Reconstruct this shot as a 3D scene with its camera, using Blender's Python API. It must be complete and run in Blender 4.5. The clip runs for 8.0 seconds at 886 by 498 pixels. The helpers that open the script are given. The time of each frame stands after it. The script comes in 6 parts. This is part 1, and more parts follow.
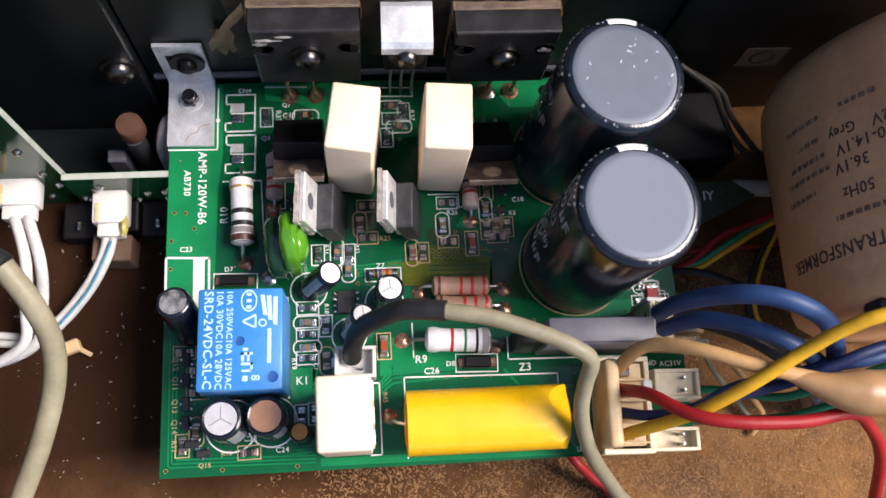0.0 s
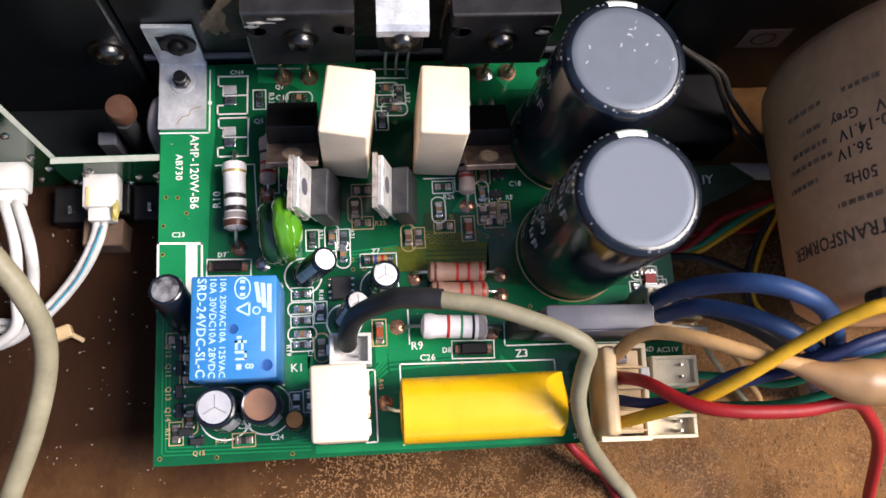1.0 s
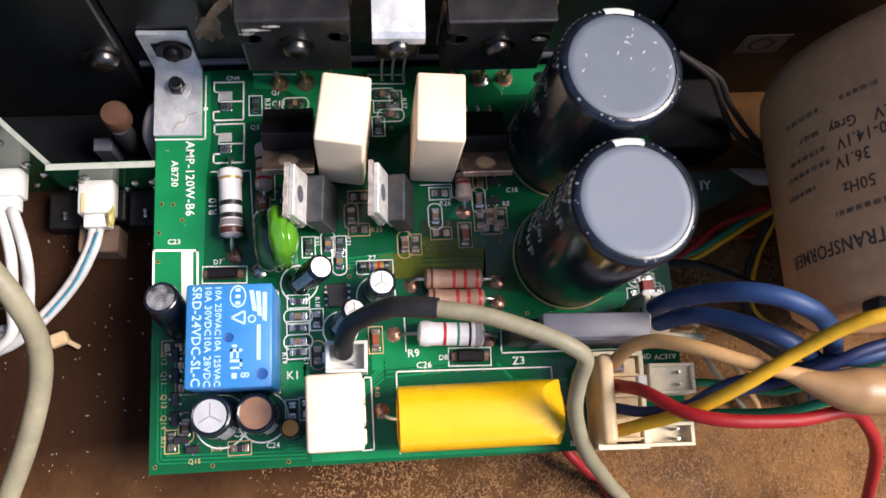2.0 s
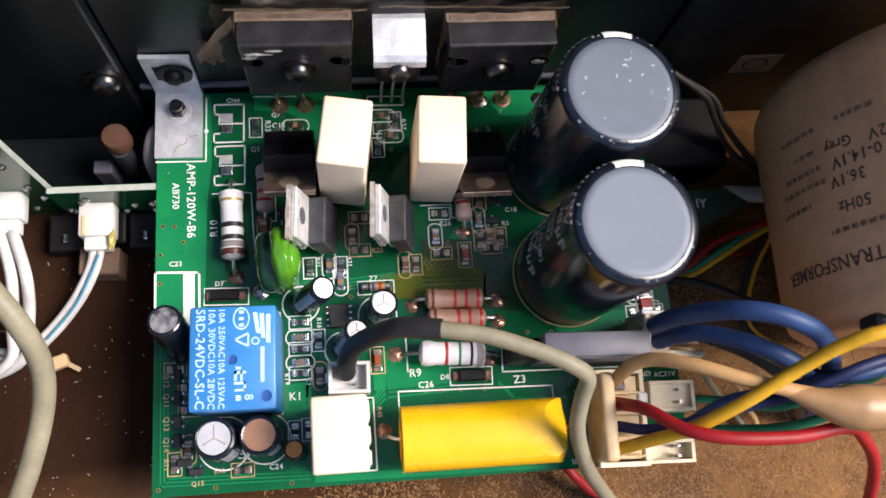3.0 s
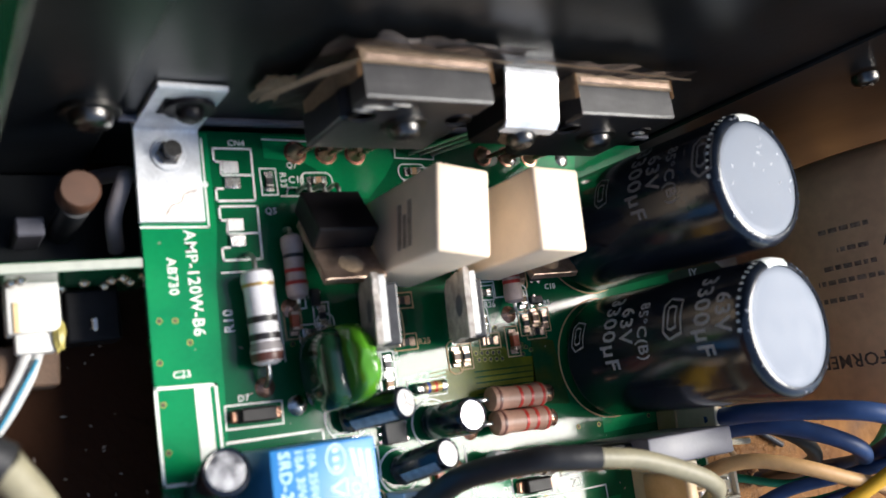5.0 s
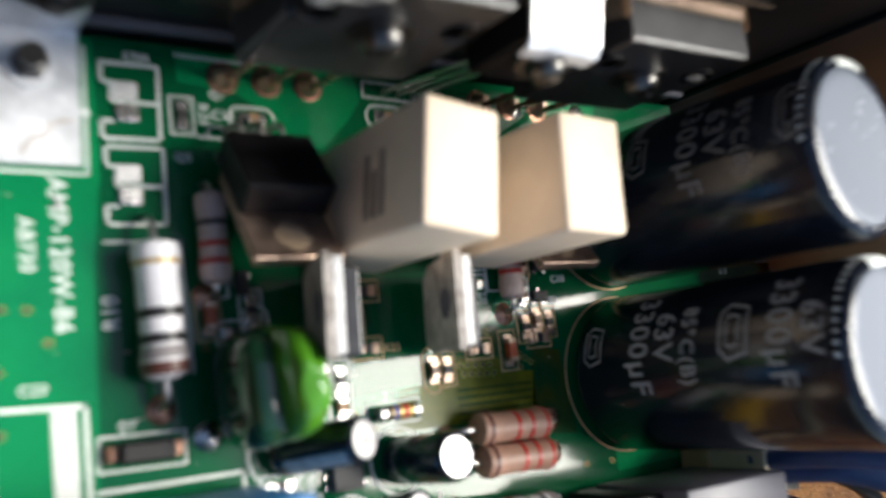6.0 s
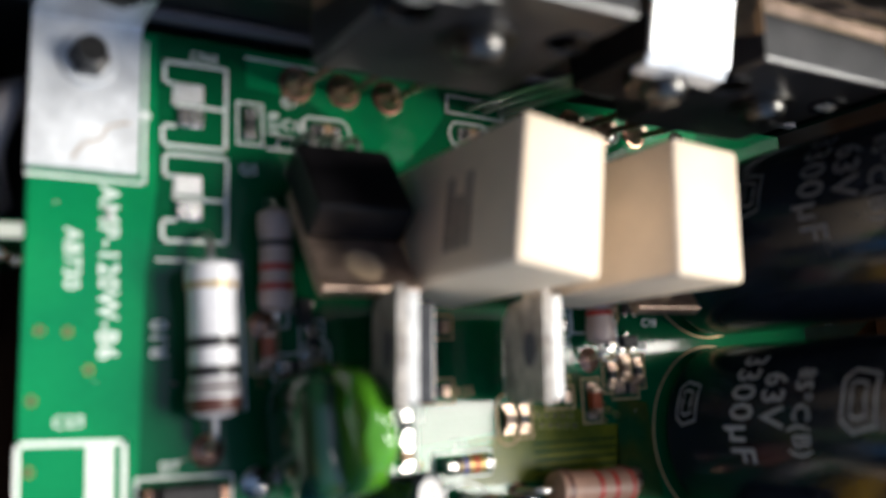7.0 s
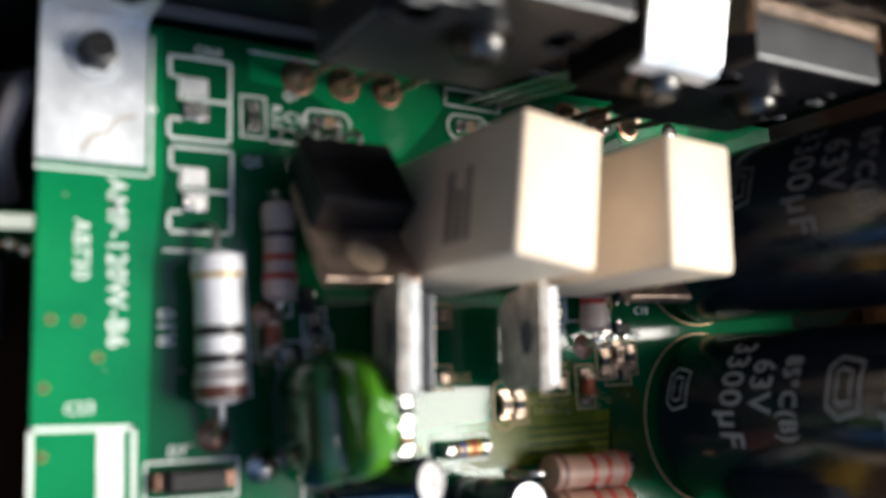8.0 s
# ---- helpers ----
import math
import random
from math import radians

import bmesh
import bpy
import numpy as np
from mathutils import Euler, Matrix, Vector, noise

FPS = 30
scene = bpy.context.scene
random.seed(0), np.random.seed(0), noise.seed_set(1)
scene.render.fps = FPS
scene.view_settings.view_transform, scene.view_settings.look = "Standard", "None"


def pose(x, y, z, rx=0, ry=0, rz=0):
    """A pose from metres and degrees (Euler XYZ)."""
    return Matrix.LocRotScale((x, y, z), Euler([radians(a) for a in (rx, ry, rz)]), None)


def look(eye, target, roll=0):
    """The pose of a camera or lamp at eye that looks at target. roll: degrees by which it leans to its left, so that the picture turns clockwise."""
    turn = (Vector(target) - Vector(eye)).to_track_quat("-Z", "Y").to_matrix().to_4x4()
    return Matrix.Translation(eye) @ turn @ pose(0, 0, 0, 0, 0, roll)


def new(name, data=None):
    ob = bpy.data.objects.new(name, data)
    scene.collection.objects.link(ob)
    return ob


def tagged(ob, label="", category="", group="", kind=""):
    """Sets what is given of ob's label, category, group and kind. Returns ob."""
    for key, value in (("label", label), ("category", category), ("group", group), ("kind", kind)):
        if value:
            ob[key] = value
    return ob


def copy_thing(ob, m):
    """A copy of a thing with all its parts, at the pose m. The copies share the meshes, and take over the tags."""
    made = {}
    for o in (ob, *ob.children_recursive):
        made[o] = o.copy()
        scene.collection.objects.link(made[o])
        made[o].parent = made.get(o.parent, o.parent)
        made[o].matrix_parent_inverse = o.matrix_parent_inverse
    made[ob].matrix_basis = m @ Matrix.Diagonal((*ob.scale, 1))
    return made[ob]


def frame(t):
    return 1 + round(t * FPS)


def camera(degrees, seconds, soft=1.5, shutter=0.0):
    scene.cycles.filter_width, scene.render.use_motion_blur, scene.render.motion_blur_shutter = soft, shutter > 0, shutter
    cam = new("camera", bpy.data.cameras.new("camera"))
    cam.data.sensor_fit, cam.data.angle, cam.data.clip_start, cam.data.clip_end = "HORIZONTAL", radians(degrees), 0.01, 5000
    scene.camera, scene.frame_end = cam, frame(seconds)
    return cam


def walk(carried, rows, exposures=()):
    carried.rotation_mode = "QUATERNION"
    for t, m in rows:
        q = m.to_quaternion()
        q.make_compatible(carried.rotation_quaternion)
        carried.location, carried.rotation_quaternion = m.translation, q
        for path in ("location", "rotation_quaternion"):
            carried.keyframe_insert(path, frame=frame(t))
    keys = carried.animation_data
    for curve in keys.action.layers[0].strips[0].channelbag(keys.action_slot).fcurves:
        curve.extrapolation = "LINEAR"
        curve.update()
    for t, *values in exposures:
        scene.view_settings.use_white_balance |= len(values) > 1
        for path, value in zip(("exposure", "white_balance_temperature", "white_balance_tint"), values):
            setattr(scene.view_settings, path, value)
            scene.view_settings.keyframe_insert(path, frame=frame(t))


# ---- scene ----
# Everything below is measured in centimetres on the circuit board: x along its front edge,
# y towards the heat sink, z up from its top face; part() turns this into metres.
CM = 0.01

# ---------------------------------------------------------------- camera
cam = camera(54.7, 8.0, shutter=0.5)
cam.data.dof.use_dof = True
cam.data.dof.focus_distance = 0.17
cam.data.dof.aperture_fstop = 20
PATH = [
    (0, (0.04067, -0.00279, 0.17543), (0.05016, 0.02274, 0.07921), 17.37),
    (0.5, (0.04110, -0.00076, 0.17435), (0.05073, 0.02280, 0.07764), 19.12),
    (1, (0.04078, 0.00019, 0.17385), (0.05071, 0.02267, 0.07692), 20.73),
    (1.5, (0.04039, 0.00125, 0.17322), (0.05054, 0.02330, 0.07621), 21.55),
    (1.7, (0.04087, 0.00219, 0.17314), (0.05073, 0.02387, 0.07602), 21.35),
    (2.8, (0.04243, 0.00227, 0.17649), (0.05273, 0.02657, 0.08003), 19.55),
    (3, (0.03904, 0.00349, 0.17513), (0.05038, 0.02704, 0.07861), 22.10),
    (3.2, (0.03273, 0.00872, 0.16942), (0.04831, 0.03099, 0.07318), 31.35),
    (3.5, (0.01200, 0.01745, 0.15834), (0.04361, 0.04068, 0.06635), 46.28),
    (3.8, (-0.00740, 0.02754, 0.14246), (0.03699, 0.05126, 0.05604), 52.03),
    (4, (-0.01469, 0.02946, 0.13902), (0.03066, 0.05097, 0.05253), 55.74),
    (4.5, (-0.02606, 0.03267, 0.13004), (0.02637, 0.05197, 0.04710), 62.35),
    (4.7, (-0.02896, 0.03555, 0.12844), (0.02404, 0.05336, 0.04553), 64.44),
    (5.8, (-0.01856, 0.03991, 0.10815), (0.03713, 0.05475, 0.02646), 70.89),
    (6, (-0.01043, 0.04366, 0.09273), (0.04688, 0.05705, 0.01191), 72.65),
    (6.2, (-0.00256, 0.04588, 0.08286), (0.05383, 0.05741, 0.00115), 75.12),
    (6.5, (-0.00409, 0.04529, 0.08399), (0.04959, 0.05770, 0.00061), 75.16),
    (7, (-0.00668, 0.04709, 0.08264), (0.04482, 0.06314, -0.00150), 72.37),
    (7.5, (-0.00701, 0.04711, 0.08318), (0.04451, 0.06255, -0.00107), 72.97),
    (8, (-0.00864, 0.04768, 0.08427), (0.04382, 0.06162, 0.00036), 74.59),
]

walk(cam, [(t, look(eye, target, roll)) for t, eye, target, roll in PATH],
     exposures=((0.0, 1.02, 6550, 16), (3.0, 1.02, 6550, 16), (4.0, 1.38, 6350, 9), (4.7, 1.3, 6350, 9), (6.0, 1.06, 6400, 7), (8.0, 1.0, 6400, 7)))

# ---------------------------------------------------------------- light
FLOOR = -2.0            # top of the wooden base
BOTTOM = -4.0           # underside of the wooden base
world = bpy.data.worlds.new("sky")
scene.world = world
world.use_nodes = True
sky = world.node_tree.nodes.new("ShaderNodeTexSky")
sky.sky_type = "NISHITA"
sky.sun_disc = False
sky.sun_elevation = radians(50)
sky.sun_rotation = radians(90)
world.node_tree.links.new(sky.outputs[0], world.node_tree.nodes["Background"].inputs[0])
world.node_tree.nodes["Background"].inputs[1].default_value = 0.09

sun = bpy.data.lights.new("daylight", "SUN")
sun.energy = 3.7
sun.angle = radians(32)
sun.color = (1.0, 0.94, 0.86)
lamp = new("daylight", sun)
lamp.matrix_world = look((1.25, -0.1, 1.5), (0.0, 0.0, 0.0))

# ---------------------------------------------------------------- materials
def mat(name, color, rough=0.5, metal=0.0, spot=0.12, scale=400, fine=2500, bump=0.05, other=None, coat=0.0,
        mask=0.5, sheen=0.0, spec=0.5, alpha=1.0):
    """A surface with stains at one scale and grain at another. scale: per metre."""
    m = bpy.data.materials.new(name)
    m.use_nodes = True
    n, l = m.node_tree.nodes, m.node_tree.links
    b = n["Principled BSDF"]
    co = n.new("ShaderNodeTexCoord")
    info = n.new("ShaderNodeObjectInfo")
    a = n.new("ShaderNodeTexNoise")
    a.inputs["Scale"].default_value, a.inputs["Detail"].default_value = scale, 5
    g = n.new("ShaderNodeTexNoise")
    g.inputs["Scale"].default_value, g.inputs["Detail"].default_value = fine, 3
    for t in (a, g):
        l.new(co.outputs["Object"], t.inputs["Vector"])
    r = n.new("ShaderNodeValToRGB")
    r.color_ramp.elements[0].position, r.color_ramp.elements[1].position = mask - 0.15, mask + 0.2
    dark = tuple(c * (1 - 2 * spot) for c in color)
    r.color_ramp.elements[0].color = (*(other or dark), 1)
    r.color_ramp.elements[1].color = (*color, 1)
    l.new(a.outputs["Fac"], r.inputs["Fac"])
    mul = n.new("ShaderNodeMix")
    mul.data_type, mul.blend_type = "RGBA", "MULTIPLY"
    mul.inputs["Factor"].default_value = min(1.0, spot * 2)
    l.new(r.outputs["Color"], mul.inputs["A"])
    l.new(g.outputs["Fac"], mul.inputs["B"])
    hs = n.new("ShaderNodeHueSaturation")
    mr = n.new("ShaderNodeMapRange")
    mr.inputs["To Min"].default_value, mr.inputs["To Max"].default_value = 1.0 + spot, 1.0 + 2.2 * spot
    l.new(info.outputs["Random"], mr.inputs["Value"])
    l.new(mr.outputs["Result"], hs.inputs["Value"])
    l.new(mul.outputs["Result"], hs.inputs["Color"])
    l.new(hs.outputs["Color"], b.inputs["Base Color"])
    rr = n.new("ShaderNodeMapRange")
    rr.inputs["To Min"].default_value, rr.inputs["To Max"].default_value = rough * 0.8, min(1, rough * 1.3)
    l.new(a.outputs["Fac"], rr.inputs["Value"])
    l.new(rr.outputs["Result"], b.inputs["Roughness"])
    b.inputs["Metallic"].default_value = metal
    b.inputs["Coat Weight"].default_value = coat
    b.inputs["Coat Roughness"].default_value = 0.08
    b.inputs["Specular IOR Level"].default_value = spec
    if bump:
        bp = n.new("ShaderNodeBump")
        bp.inputs["Strength"].default_value, bp.inputs["Distance"].default_value = bump, 0.0004
        l.new(g.outputs["Fac"], bp.inputs["Height"])
        l.new(bp.outputs["Normal"], b.inputs["Normal"])
    return m


MASK = mat("solder_mask", (0.004, 0.105, 0.035), 0.1, spec=0.32, spot=0.1, scale=60, fine=1200, bump=0.03, other=(0.003, 0.075, 0.028))
POUR = mat("mask_over_copper", (0.007, 0.21, 0.065), 0.1, spec=0.32, spot=0.1, scale=80, fine=1500, bump=0.03, other=(0.004, 0.15, 0.055))
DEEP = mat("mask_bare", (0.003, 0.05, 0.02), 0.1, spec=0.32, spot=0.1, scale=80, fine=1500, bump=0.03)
HEATED = mat("mask_browned", (0.15, 0.15, 0.008), 0.24, spec=0.15, spot=0.15, scale=150, fine=1500, bump=0.04, other=(0.07, 0.09, 0.012))
BROWNED = mat("mask_scorched", (0.045, 0.055, 0.008), 0.13, spec=0.3, spot=0.2, scale=200, fine=1500, bump=0.04, other=(0.004, 0.045, 0.016))
LAMINATE = mat("board_edge", (0.4, 0.42, 0.37), 0.6, spot=0.1)
SILK = mat("silk_white", (0.75, 0.78, 0.74), 0.6, spot=0.06, scale=900)
GREASY = mat("greasy_epoxy", (0.032, 0.03, 0.032), 0.33, spot=0.3, scale=160, fine=900, bump=0.1, other=(0.012, 0.012, 0.014), mask=0.48)
WORN_FOIL = mat("worn_foil_top", (0.5, 0.5, 0.52), 0.35, metal=0.4, spot=0.2, scale=420, bump=0.4, other=(0.06, 0.06, 0.07))
PRINT_FAINT = mat("faint_print", (0.42, 0.33, 0.26), 0.6, spot=0.2, scale=900)
# tan legends: real yellowing, and the front-left corner's shade put into colour
SILK_AGED_SHADED = mat("silk_aged_shaded", (0.52, 0.36, 0.18), 0.6, spot=0.15, scale=600)
CAN_PRINT = mat("can_print", (0.4, 0.41, 0.43), 0.4, spot=0.2, scale=900)
DUSTY = mat("dusty_epoxy", (0.04, 0.04, 0.043), 0.38, spot=0.3, scale=350, fine=1500, bump=0.12, other=(0.02, 0.02, 0.023), mask=0.5)
MICA = mat("mica_sheet", (0.5, 0.46, 0.42), 0.4, spot=0.3, scale=500, bump=0.4, other=(0.22, 0.19, 0.17))
CHIP_BROWN = mat("chip_brown", (0.16, 0.075, 0.035), 0.4, spot=0.2, scale=900)
SOLDER_WARM = mat("fluxed_solder", (0.58, 0.43, 0.33), 0.28, metal=0.9, spot=0.2, scale=700, bump=0.15)
SOLDER = mat("solder", (0.62, 0.6, 0.57), 0.25, metal=1, spot=0.15, scale=700, bump=0.15)
FLUX = mat("flux_copper", (0.42, 0.23, 0.15), 0.25, metal=0.7, spot=0.2, scale=600, bump=0.1)
TIN = mat("tinned_lead", (0.6, 0.58, 0.55), 0.3, metal=1, spot=0.1)
CERAMIC = mat("white_ceramic", (0.82, 0.66, 0.495), 0.6, spot=0.05, scale=250, fine=3000, bump=0.12)
RELAY_BLUE = mat("relay_blue", (0.028, 0.19, 0.48), 0.35, spot=0.06, scale=300, bump=0.05)
PRINT_PALE = mat("pale_print", (0.42, 0.62, 0.85), 0.5, spot=0.08, scale=1500)
PRINT_GREY = mat("grey_print", (0.27, 0.285, 0.31), 0.5, spot=0.1, scale=1500)
PRINT_DIM = mat("dim_grey_print", (0.13, 0.135, 0.15), 0.5, spot=0.15, scale=1500)
PRINT_DARK = mat("dark_print", (0.15, 0.085, 0.058), 0.6, spot=0.3, scale=1500)
YELLOW = mat("yellow_film", (0.7, 0.4, 0.004), 0.28, spot=0.05, scale=200, bump=0.03, coat=0.3)
SLEEVE = mat("black_sleeve", (0.009, 0.013, 0.022), 0.17, spec=0.5, spot=0.2, scale=250, fine=900, bump=0.08)
CAN_TOP = mat("can_top", (0.098, 0.116, 0.152), 0.5, metal=0.25, spot=0.06, scale=250, bump=0.02)
BARE_CAN = mat("bare_can", (0.75, 0.73, 0.72), 0.32, metal=0.5, spot=0.1, scale=300)
COPPER_TOP = mat("copper_toned_top", (0.55, 0.28, 0.16), 0.4, metal=0.4, spot=0.1, scale=400)
BLACK = mat("black_epoxy", (0.009, 0.008, 0.009), 0.4, spec=0.22, spot=0.2, scale=500, bump=0.08)
CHIP = mat("chip_black", (0.02, 0.02, 0.021), 0.5, spot=0.2, scale=900)
CHIP_TAN = mat("chip_tan", (0.3, 0.17, 0.08), 0.5, spot=0.15, scale=900)
TAB = mat("aluminium_tab", (0.74, 0.73, 0.71), 0.45, metal=0.5, spot=0.15, scale=500, bump=0.2)
TAB_WARM = mat("copper_tab", (0.5, 0.36, 0.28), 0.4, metal=0.85, spot=0.2, scale=500, bump=0.15)
STEEL = mat("zinc_steel", (0.78, 0.79, 0.81), 0.42, metal=0.55, spot=0.14, scale=300, fine=1500, bump=0.12)
SCREW = mat("screw_steel", (0.13, 0.125, 0.12), 0.3, metal=1, spot=0.2, scale=800)
HEATSINK = mat("black_anodised", (0.009, 0.0105, 0.012), 0.3, spec=0.22, spot=0.25, scale=60, fine=700, bump=0.06)
PAPER = mat("kraft_insulator", (0.52, 0.37, 0.24), 0.7, spot=0.2, scale=200, fine=1200, bump=0.3)
SMOKY = mat("smoky_insulator", (0.075, 0.058, 0.048), 0.35, spot=0.25, scale=220, fine=900, bump=0.3, other=(0.03, 0.025, 0.023))
FLUFF = mat("torn_film", (0.3, 0.25, 0.22), 0.5, spot=0.25, scale=260, bump=0.3, other=(0.12, 0.1, 0.09))
GREASE = mat("thermal_grease", (0.34, 0.32, 0.29), 0.5, spot=0.15, scale=300, bump=0.4)
BROWN_BODY = mat("brown_resistor", (0.38, 0.215, 0.15), 0.45, spot=0.1, scale=500, bump=0.12)
PALE_BODY = mat("pale_resistor", (0.78, 0.76, 0.78), 0.35, spot=0.08, scale=500, bump=0.1)
PINK_BODY = mat("pinkish_resistor", (0.5, 0.38, 0.33), 0.4, spot=0.1, scale=500, bump=0.1)
BAND_RED = mat("band_red", (0.45, 0.025, 0.015), 0.4, spot=0.1)
BAND_RUST = mat("rust_red", (0.36, 0.07, 0.02), 0.35, spot=0.15)
BAND_BLACK = mat("band_black", (0.02, 0.018, 0.02), 0.4, spot=0.1)
BAND_BROWN = mat("band_brown", (0.1, 0.035, 0.025), 0.4, spot=0.1)
BAND_GREEN = mat("band_green", (0.03, 0.2, 0.09), 0.4, spot=0.1)
BAND_GREY = mat("band_grey", (0.3, 0.27, 0.27), 0.4, spot=0.1)
BAND_GOLD = mat("band_gold", (0.5, 0.33, 0.1), 0.35, metal=0.4, spot=0.1)
BAND_BLUE = mat("band_blue", (0.03, 0.06, 0.3), 0.4, spot=0.1)
MYLAR = mat("green_epoxy", (0.07, 0.24, 0.012), 0.14, spot=0.12, scale=150, fine=400, bump=0.1, coat=0.5)
# the same green epoxy with shade put into its colour
MYLAR_SHADED = mat("green_epoxy_shaded", (0.012, 0.05, 0.022), 0.15, spot=0.12, scale=150, fine=400, bump=0.1, coat=0.4)
NYLON = mat("nylon_beige", (0.66, 0.49, 0.28), 0.45, spot=0.1, scale=200, bump=0.06, other=(0.5, 0.34, 0.17))
NYLON_WHITE = mat("nylon_white", (0.64, 0.63, 0.6), 0.4, spot=0.07, scale=300, bump=0.05)
NYLON_CREAM = mat("nylon_cream", (0.74, 0.63, 0.43), 0.42, spot=0.08, scale=300, bump=0.05)
GLUE = mat("yellowed_glue", (0.5, 0.42, 0.12), 0.4, spot=0.2, scale=400, bump=0.2)
BRIDGE = mat("grey_bridge", (0.09, 0.09, 0.115), 0.45, spot=0.12, scale=200, bump=0.08)
PINK_FOAM = mat("grey_pad", (0.2, 0.2, 0.26), 0.4, spot=0.08, scale=200, bump=0.06)


def wire_mat(name, c):
    return mat(name, c, 0.48, spot=0.14, scale=150, fine=900, bump=0.1, spec=0.32)


W_RED = wire_mat("wire_red", (0.3, 0.01, 0.012))
W_YELLOW = wire_mat("wire_yellow", (0.62, 0.34, 0.015))
W_BLUE = wire_mat("wire_blue", (0.022, 0.055, 0.155))
W_CYAN = wire_mat("wire_pale_blue", (0.05, 0.26, 0.4))
W_NAVY = wire_mat("wire_navy", (0.015, 0.025, 0.09))
W_TAN = wire_mat("wire_tan", (0.5, 0.29, 0.12))
W_GREY = wire_mat("wire_grey", (0.235, 0.212, 0.14))
W_WHITE = wire_mat("wire_white", (0.58, 0.57, 0.55))
W_GREEN = wire_mat("wire_green", (0.012, 0.2, 0.1))
W_BLACK = wire_mat("wire_black", (0.015, 0.015, 0.017))
W_DULL = wire_mat("wire_dull", (0.055, 0.043, 0.034))
W_TAPE = wire_mat("black_heatshrink", (0.02, 0.02, 0.022))
TAN_TAPE = mat("tan_tape", (0.38, 0.215, 0.095), 0.4, spot=0.12, scale=90, fine=600, bump=0.1)

WOOD = mat("particle_board", (0.2, 0.1, 0.036), 0.85, spec=0.08, spot=0.25, scale=90, fine=520, bump=1.0, other=(0.095, 0.042, 0.015))


def tone_wood():
    """Darker wood to one side, paler fibre to the other, with a ragged edge between."""
    n, l = WOOD.node_tree.nodes, WOOD.node_tree.links
    co = n.new("ShaderNodeTexCoord")
    sep = n.new("ShaderNodeSeparateXYZ")
    l.new(co.outputs["Object"], sep.inputs[0])
    no = n.new("ShaderNodeTexNoise")
    no.inputs["Scale"].default_value, no.inputs["Detail"].default_value = 30, 6
    l.new(co.outputs["Object"], no.inputs["Vector"])
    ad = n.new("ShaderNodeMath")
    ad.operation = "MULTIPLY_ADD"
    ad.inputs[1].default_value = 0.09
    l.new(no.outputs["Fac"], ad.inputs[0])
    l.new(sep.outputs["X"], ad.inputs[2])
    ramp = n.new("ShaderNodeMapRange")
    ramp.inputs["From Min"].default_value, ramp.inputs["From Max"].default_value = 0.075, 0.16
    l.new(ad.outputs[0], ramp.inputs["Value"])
    # the dark tone also fades out towards the front of the base
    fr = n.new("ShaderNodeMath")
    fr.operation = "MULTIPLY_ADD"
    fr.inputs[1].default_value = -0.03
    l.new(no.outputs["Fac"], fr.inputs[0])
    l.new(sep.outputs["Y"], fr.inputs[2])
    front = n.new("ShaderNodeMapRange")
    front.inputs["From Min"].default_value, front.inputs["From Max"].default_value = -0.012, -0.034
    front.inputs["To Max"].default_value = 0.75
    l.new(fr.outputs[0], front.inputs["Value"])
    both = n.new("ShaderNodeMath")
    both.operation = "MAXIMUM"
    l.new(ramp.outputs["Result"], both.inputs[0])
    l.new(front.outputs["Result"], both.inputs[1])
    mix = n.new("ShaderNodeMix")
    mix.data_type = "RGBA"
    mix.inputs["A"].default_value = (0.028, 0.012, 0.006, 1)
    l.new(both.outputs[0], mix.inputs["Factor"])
    b = n["Principled BSDF"]
    old = b.inputs["Base Color"].links[0].from_socket
    big = n.new("ShaderNodeTexNoise")
    big.inputs["Scale"].default_value, big.inputs["Detail"].default_value = 55, 4
    l.new(co.outputs["Object"], big.inputs["Vector"])
    soot = n.new("ShaderNodeMapRange")
    soot.inputs["From Min"].default_value, soot.inputs["From Max"].default_value = 0.52, 0.68
    soot.inputs["To Max"].default_value = 0.6
    l.new(big.outputs["Fac"], soot.inputs["Value"])
    smudge = n.new("ShaderNodeMix")
    smudge.data_type = "RGBA"
    smudge.inputs["B"].default_value = (0.07, 0.048, 0.04, 1)
    l.new(soot.outputs["Result"], smudge.inputs["Factor"])
    l.new(old, smudge.inputs["A"])
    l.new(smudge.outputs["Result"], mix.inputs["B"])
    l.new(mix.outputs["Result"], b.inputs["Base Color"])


tone_wood()
DUST = mat("dust", (0.35, 0.31, 0.27), 0.9, spot=0.2)
WRAP = mat("brown_wrap", (0.78, 0.43, 0.22), 0.42, spot=0.14, scale=40, fine=500, bump=0.12, other=(0.55, 0.28, 0.14), coat=0.08, spec=0.3)
CLEAR = mat("clear_tape", (0.7, 0.68, 0.64), 0.12, spot=0.1, scale=100)


# ---------------------------------------------------------------- building helpers
def thing(name, x, y, z, rz=0.0, label="", category="", group="", kind=""):
    """A top-level thing: an Empty at its base."""
    ob = new(name)
    ob.empty_display_size = 0.005
    ob.matrix_world = pose(x * CM, y * CM, z * CM, 0, 0, rz)
    return tagged(ob, label, category, group, kind)


def mesh_of(name, bm, material, smooth=False):
    bmesh.ops.scale(bm, vec=(CM, CM, CM), verts=bm.verts)
    me = bpy.data.meshes.new(name)
    bm.to_mesh(me)
    bm.free()
    for m in (material if isinstance(material, (list, tuple)) else (material,)):
        me.materials.append(m)
    if smooth:
        me.polygons.foreach_set("use_smooth", [True] * len(me.polygons))
        me.set_sharp_from_angle(angle=radians(42))
    return me


